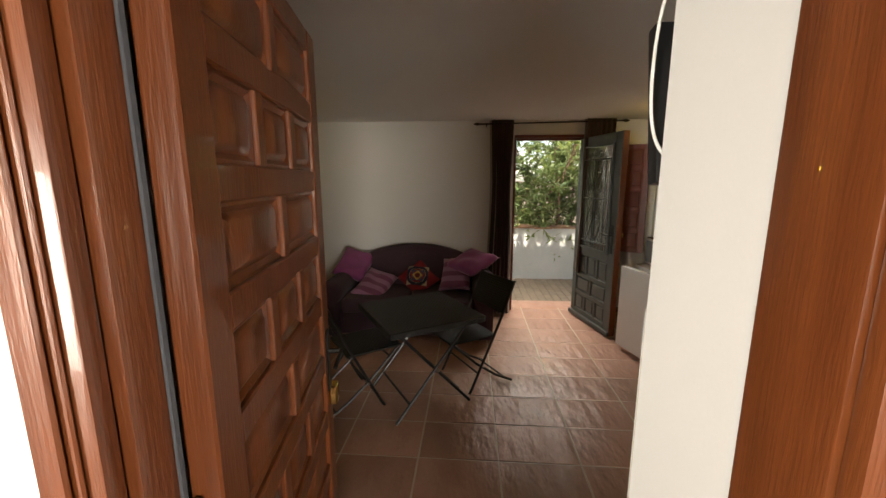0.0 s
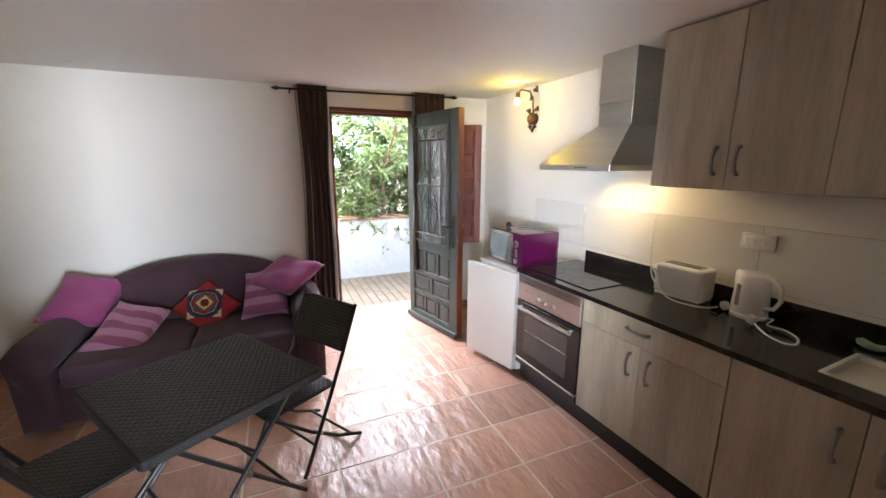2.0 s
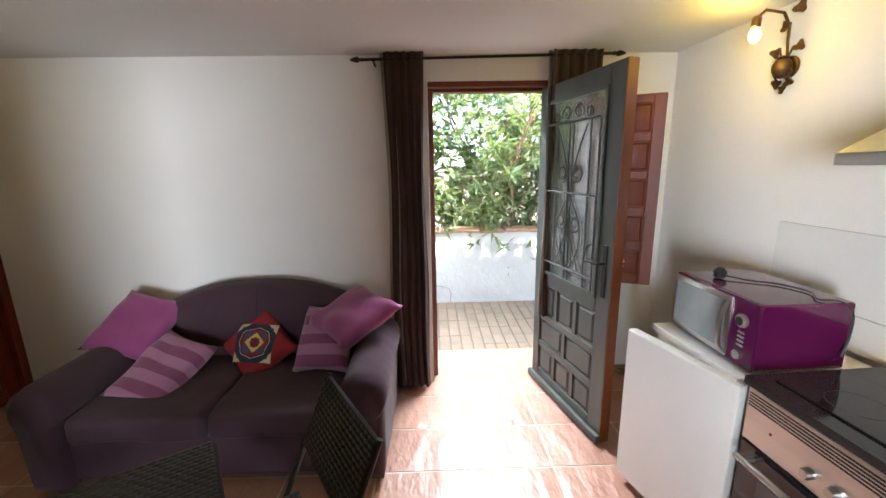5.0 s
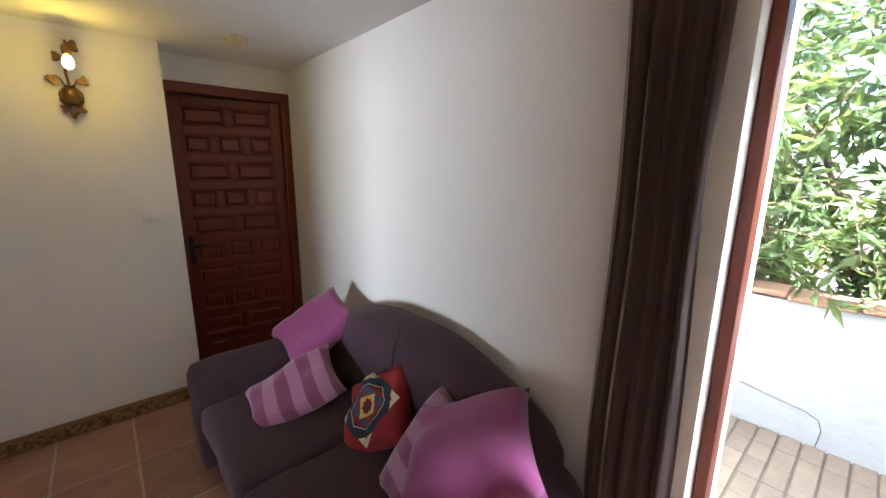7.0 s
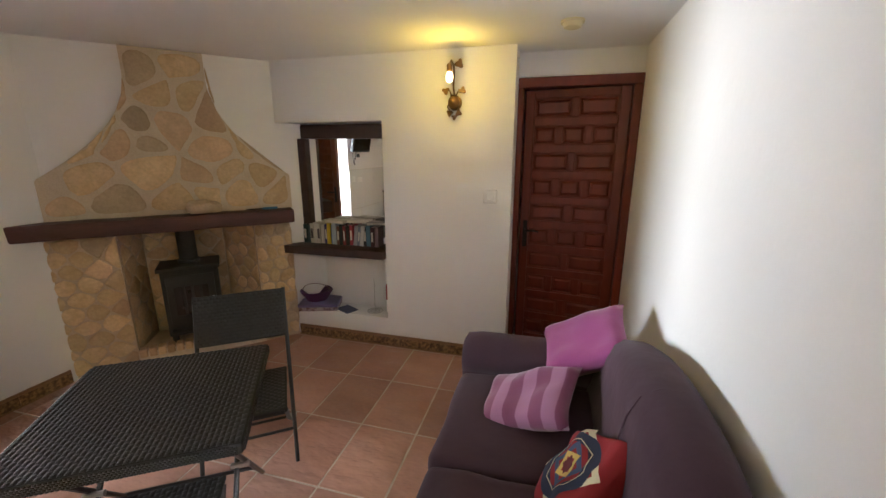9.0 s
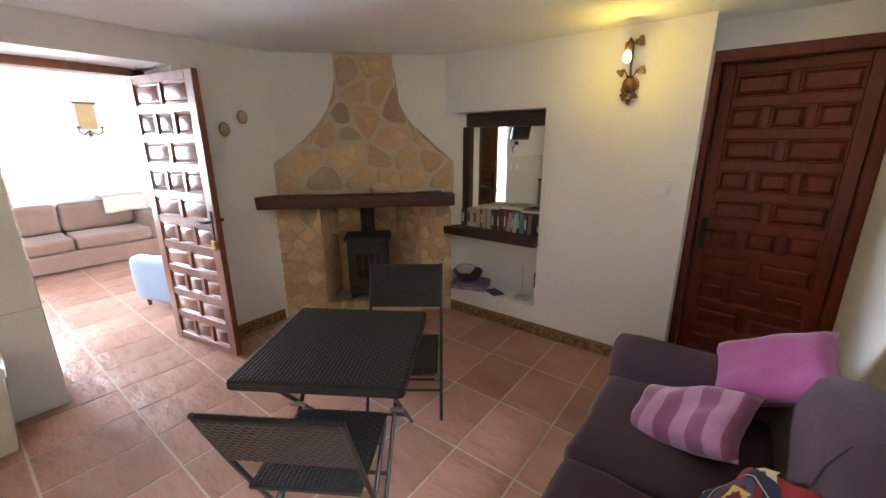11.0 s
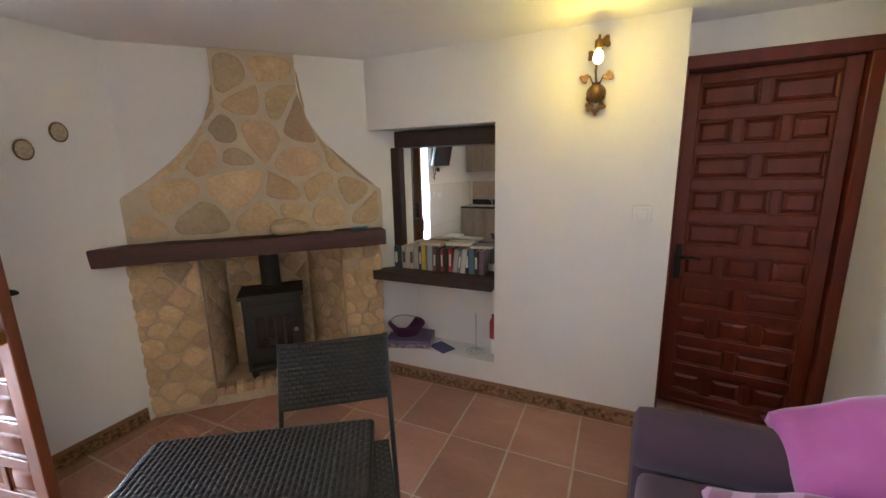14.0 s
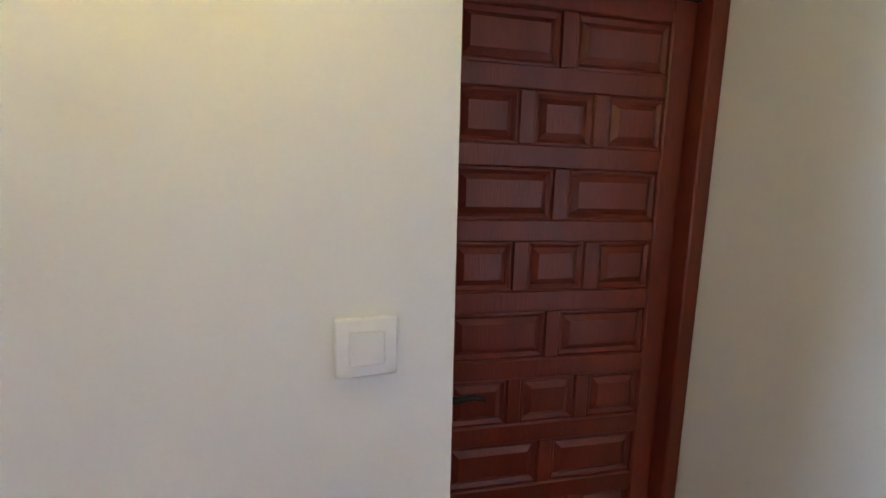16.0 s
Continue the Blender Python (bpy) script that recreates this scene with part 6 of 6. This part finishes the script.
for x0, x1 in ((-0.86, -0.02), (-0.01, 0.84)):
    part("seat_cushion", soft_box(x0, x1, -0.15, 0.46, 0.265, 0.43, 0.05, 4, 0.012, x0), TAN_CLOTH, so, smooth=1.2)
    part("back_cushion", soft_box(x0, x1, -0.38, -0.16, 0.42, 0.80, 0.07, 4, 0.015, x1), TAN_CLOTH, so, smooth=1.2)
part("arm", soft_box(-1.12, -0.87, -0.42, 0.45, 0.02, 0.62, 0.07, 4, 0.01), TAN_CLOTH, so, smooth=1.2)
part("backrest", soft_box(-0.87, 0.85, -0.46, -0.38, 0.10, 0.70, 0.03, 3, 0.008), TAN_CLOTH, so, smooth=1.2)
bm = bmesh.new()
n = 16
g = [[bm.verts.new((-0.98 + 0.52 * i / n, -0.46 + 0.52 * j / n, 0)) for j in range(n + 1)] for i in range(n + 1)]
for i in range(n):
    for j in range(n):
        bm.faces.new((g[i][j], g[i + 1][j], g[i + 1][j + 1], g[i][j + 1]))
for v in bm.verts:
    x, y = v.co.x, v.co.y
    drop = max(0.0, (y + 0.10)) * 1.35
    v.co = Vector((x + 0.08 * drop, min(y, -0.08 + 0.10 * drop), 0.85 - drop + 0.02 * noise.noise(Vector((x * 9, y * 9, 1)))))
    v.co.y += 0.012 * noise.noise(Vector((x * 12, y * 7, 2)))
th = solid("throw_blanket", bm, CREAM_CLOTH, "cream knitted throw over the sofa back", "throw", pose(0.66, -1.88, 0), smooth=1.5)
th.modifiers.new("thickness", "SOLIDIFY").thickness = 0.015

ar = thing("armchair", pose(0.10, 0.78, 0, 0, 0, 20), "armchair with a pale blue loose cover", "armchair")
part("seat", soft_box(-0.36, 0.36, -0.36, 0.36, 0.10, 0.40, 0.05, 4, 0.015), BLUE_CLOTH, ar, smooth=1.2)
part("backrest", soft_box(-0.37, 0.37, 0.24, 0.44, 0.10, 0.93, 0.07, 4, 0.02), BLUE_CLOTH, ar, smooth=1.2)
part("arm", soft_box(0.30, 0.45, -0.36, 0.40, 0.08, 0.54, 0.06, 4, 0.015), BLUE_CLOTH, ar, smooth=1.2)
part("arm", soft_box(-0.45, -0.30, -0.36, 0.40, 0.08, 0.54, 0.06, 4, 0.015), BLUE_CLOTH, ar, smooth=1.2)
for x in (-0.36, 0.36):
    for y in (-0.3, 0.36):
        part("leg", lathe([(0.016, 0), (0.024, 0.10)], 12, pose(x, y, 0)), DARK_BEAM, ar)
sd = thing("side_table", pose(-0.74, -1.75, 0), "small orange-brown wooden side table", "side table")
part("tabletop", bx(-0.24, 0.24, -0.25, 0.25, 0.42, 0.46, 0.006), ORANGE_WOOD, sd)
for x in (-0.21, 0.21):
    for y in (-0.22, 0.22):
        part("leg", bx(x - 0.022, x + 0.022, y - 0.022, y + 0.022, 0, 0.42, 0.003), ORANGE_WOOD, sd)
tl = thing("television", pose(-0.78, -1.85, 0.461, 0, 0, 10), "black television on the side table", "television")
part("housing", bx(-0.05, 0.05, -0.26, 0.26, 0.03, 0.55, 0.008), BLACK_PLASTIC, tl)
part("foot", bx(-0.08, 0.08, -0.12, 0.12, 0, 0.03, 0.004), BLACK_PLASTIC, tl)

LS = pose(0.09, -2.348, 1.92)
ls = thing("candle_sconce", LS, "gilt wall sconce with two candle arms", "wall lamp")
part("back_plate", bx(-0.10, 0.10, 0, 0.02, -0.12, 0.22, 0.006, 2), mat("gilt_plate", (0.50, 0.34, 0.13), 0.5, second=(0.40, 0.26, 0.10), scale=9), ls)
part("cornice", bx(-0.13, 0.13, 0, 0.03, 0.221, 0.245, 0.004), BRASS, ls)
for s2 in (-1, 1):
    part("arm", tubes(([(0, 0.02, -0.14), (s2 * 0.08, 0.07, -0.20), (s2 * 0.13, 0.09, -0.16), (s2 * 0.13, 0.09, -0.11)], 0.008)), BRASS, ls)
    part("cup", lathe([(0.008, 0), (0.026, 0.012), (0.028, 0.02)], 14, pose(s2 * 0.13, 0.09, -0.11)), BRASS, ls)
    part("candle", lathe([(0.010, 0), (0.010, 0.06)], 12, pose(s2 * 0.13, 0.09, -0.09)), CREAM_PLASTIC, ls)
part("pendant", lathe([(0.004, -0.06), (0.022, -0.02), (0.012, 0.02)], 14, pose(0, 0.03, -0.17)), BRASS, ls)

# ---- outside ----
solid("ground", bx(-400, 400, -400, 600, -0.40, -0.17), SOIL, "dry brown garden ground", "ground", kind="structure")
porch = solid("pavement", bx(-2.5, 6.5, 6.313, 7.648, -0.168, -0.026), PORCH_GROUT, "porch paved with worn tan tiles", "pavement", kind="structure")
solid("threshold_step", bx(DOOR_X0 + 0.002, 2.518, 6.10, 6.335, -0.10, -0.004, 0.006), TERRACOTTA, "worn terracotta door threshold", "threshold", kind="structure")
gw = thing("garden_wall", pose(0, 0, 0), "low white rendered garden wall with clay coping", "garden wall", kind="structure")
bm = bx(-3.0, 7.0, 7.65, 7.86, -0.20, 0.84)
bmesh.ops.subdivide_edges(bm, edges=[e for e in bm.edges if e.calc_length() > 2], cuts=60, use_grid_fill=True)
for v in bm.verts:
    v.co.z += 0.015 * noise.noise(Vector((v.co.x * 2, 0, 0))) if v.co.z > 0.5 else 0
part("wall", bm, RENDERED_WALL, gw)
for k in range(20):
    part("coping_tile", bx(-0.148, 0.148, -0.13, 0.13, 0, 0.035, 0.008), COPING, gw, m=pose(-2.0 + 0.3 * k, 7.75, 0.845 + 0.006 * math.sin(3 * k), 1.5 * math.sin(k), 0, 0))
crack = [(1.70, 7.647, -0.02), (1.71, 7.647, 0.10), (1.69, 7.647, 0.16), (1.62, 7.647, 0.19), (1.50, 7.647, 0.205), (1.30, 7.647, 0.24)]
part("crack", tubes((crack, 0.003), seg=4), PORCH_GROUT, gw, "thin dark crack in the render")

rf = solid("roof_terrace", bx(-1.9, 3.9, 1.6, 5.859, 2.51, 2.86), RENDERED_WALL, "flat white roof terrace over the kitchen", "roof", kind="structure")
bl = thing("roof_balustrade", pose(0, 6.22, 2.88), "white balustrade along the roof edge", "balustrade", kind="structure")
part("top_rail", bx(-1.9, 3.9, -0.08, 0.08, 0.50, 0.58, 0.01), RENDERED_WALL, bl)
part("bottom_rail", bx(-1.9, 3.9, -0.08, 0.08, 0.001, 0.05, 0.01), RENDERED_WALL, bl)
me = finish("baluster", lathe([(0.045, 0.05), (0.03, 0.09), (0.062, 0.19), (0.055, 0.26), (0.026, 0.38), (0.04, 0.47), (0.045, 0.50)], 14), RENDERED_WALL)
for k in range(29):
    part("baluster", me, None, bl, m=pose(-1.8 + 0.2 * k, 0, 0))

# shrub: limbs, twigs and narrow leaves in whorls
rng = random.Random(11)
bush = thing("oleander_hedge", pose(0, 0, 0), "dense sunlit oleander hedge with narrow leaves", "hedge")
verts, faces, kinds = [], [], []
twigs = []
for k in range(46):
    x = -1.6 + 6.6 * (k + rng.random()) / 46
    y = 8.15 + rng.random() * 0.8
    p = Vector((x, y, -0.05))
    dvec = Vector((rng.uniform(-0.35, 0.35), rng.uniform(-0.45, 0.1), 1)).normalized()
    pts = [p.copy()]
    for _ in range(7):
        dvec = (dvec + Vector((rng.uniform(-0.3, 0.3), rng.uniform(-0.28, 0.16), rng.uniform(-0.05, 0.25)))).normalized()
        p = p + dvec * rng.uniform(0.30, 0.48)
        pts.append(p.copy())
    twigs.append(pts)
    part("limb", tubes((pts, [0.030 - 0.0027 * i for i in range(len(pts))]), seg=5), BARK, bush)
shoots = []
for pts in twigs:
    for a, b in zip(pts[1:], pts[2:]):
        for _ in range(6):
            q = a.lerp(b, rng.random())
            dv = Vector((rng.uniform(-1, 1), rng.uniform(-1.1, 0.5), rng.uniform(-0.35, 0.8))).normalized()
            shoots.append((q, dv, rng.uniform(0.25, 0.60)))
for _ in range(620):
    q = Vector((rng.uniform(-1.6, 5.0), rng.uniform(7.75, 8.3), rng.uniform(0.75, 3.0)))
    dv = Vector((rng.uniform(-0.8, 0.8), rng.uniform(-0.9, 0.2), rng.uniform(-0.9, 0.5))).normalized()
    shoots.append((q, dv, rng.uniform(0.2, 0.45)))
bm = bmesh.new()
for q, dv, ln in shoots:
    tube(bm, [q, q + dv * ln * 0.5 + Vector((0, 0, 0.01)), q + dv * ln], [0.005, 0.004, 0.002], 3, False)
tagged(part("twig_mass", bm, BARK, bush), kind="stuff")
for q, dv, ln in shoots:
    for s2 in range(5):
        c = q + dv * ln * (0.25 + 0.19 * s2)
        for _ in range(3):
            ld = (dv * 0.7 + Vector((rng.uniform(-1, 1), rng.uniform(-1, 1), rng.uniform(-0.8, 0.7)))).normalized()
            side = ld.cross(Vector((rng.uniform(-1, 1), rng.uniform(-1, 1), rng.uniform(-1, 1)))).normalized()
            up = ld.cross(side)
            l, w = rng.uniform(0.10, 0.19), rng.uniform(0.014, 0.026)
            k = len(verts)
            verts += [c[:], (c + ld * l * 0.45 + side * w)[:], (c + ld * l - up * 0.02)[:], (c + ld * l * 0.45 - side * w)[:], (c + ld * l * 0.5 + up * 0.006)[:]]
            faces += [(k, k + 1, k + 4), (k + 1, k + 2, k + 4), (k + 2, k + 3, k + 4), (k + 3, k, k + 4)]
            kinds += [rng.random() < 0.35] * 4
me = bpy.data.meshes.new("leaves")
me.from_pydata(verts, [], faces)
me.materials.append(LEAF)
me.materials.append(LEAF_PALE)
me.polygons.foreach_set("material_index", [int(k) for k in kinds])
tagged(part("leaves", me, None, bush), kind="stuff")

# ---- pieces: skirting tiles, floor tiles, porch tiles ----
for ob, n, into in SKIRTS:
    count = max(1, round(n / 0.30))
    w = n / count
    s2 = 1 if into > 0 else -1
    y0, y1 = sorted((s2 * 0.009, s2 * 0.0145))
    me = finish("tile", bx(-w / 2 + 0.002, w / 2 - 0.002, y0, y1, 0.012, 0.078, 0.002), SKIRT)
    me2 = finish("tile", bx(-w / 2 + 0.002, w / 2 - 0.002, y0, y1, 0.081, 0.096, 0.002), SKIRT_EDGE)
    for k in range(count):
        part("tile", me, None, ob, m=pose((k + 0.5) * w, 0, 0))
        part("tile", me2, None, ob, m=pose((k + 0.5) * w, 0, 0))

TX, TY, TPX, TPY = 0.694, 4.262, 0.4815, 0.3535


def floor_tile(seed, w=TPX - 0.012, d=TPY - 0.012):
    """A hand-pressed tile: soft edges and a slightly wavy face."""
    bm = bmesh.new()
    nx, ny = 6, 5
    g = []
    for i in range(nx + 1):
        row = []
        for j in range(ny + 1):
            x, y = -w / 2 + w * i / nx, -d / 2 + d * j / ny
            edge = i in (0, nx) or j in (0, ny)
            wob = 0.0025 * noise.noise(Vector((seed * 7, i * 1.3, j * 1.7)))
            row.append(bm.verts.new((x + (wob if edge else 0), y + (wob if edge else 0), -0.0035 if edge else 0.0012 * noise.noise(Vector((x * 9, y * 9, seed))))))
        g.append(row)
    for i in range(nx):
        for j in range(ny):
            bm.faces.new((g[i][j], g[i + 1][j], g[i + 1][j + 1], g[i][j + 1]))
    rim = [g[i][0] for i in range(nx + 1)] + [g[nx][j] for j in range(1, ny + 1)] + [g[i][ny] for i in range(nx - 1, -1, -1)] + [g[0][j] for j in range(ny - 1, 0, -1)]
    low = [bm.verts.new((v.co.x, v.co.y, -0.012)) for v in rim]
    for k in range(len(rim)):
        bm.faces.new((rim[k], rim[(k + 1) % len(rim)], low[(k + 1) % len(rim)], low[k]))
    return finish("tile", bm, TERRACOTTA, 1.0)


meshes = [floor_tile(k) for k in range(6)]
rng = random.Random(3)
for i in range(-9, 8):
    for j in range(-19, 6):
        x, y = TX + (i + 0.5) * TPX, TY + (j + 0.5) * TPY
        inside = (y > 1.2 and -1.75 < x < 3.2) or (y <= 1.2 and -1.75 < x < 2.6 and y > -2.4)
        if inside:
            part("tile", meshes[rng.randrange(6)], None, floor, m=pose(x, y, rng.uniform(-0.0006, 0.0006), rng.uniform(-0.12, 0.12), rng.uniform(-0.12, 0.12), 180 * rng.randrange(2)))

pw, pd = 0.094, 0.192
pm = finish("tile", bx(-pw / 2, pw / 2, -pd / 2, pd / 2, -0.012, 0.0, 0.004), PORCH_TILE)
for i in range(36):
    for j in range(7):
        part("tile", pm, None, porch, m=pose(0.4 + (i + 0.5) * 0.104, 6.315 + 0.002 + (j + 0.5) * 0.19 * 1.0, -0.014 + 0.0015 * math.sin(7 * i + 3 * j)) @ pose(0, 0, 0, 0.4 * math.sin(i * j), 0.4 * math.cos(3 * i + j), 0))
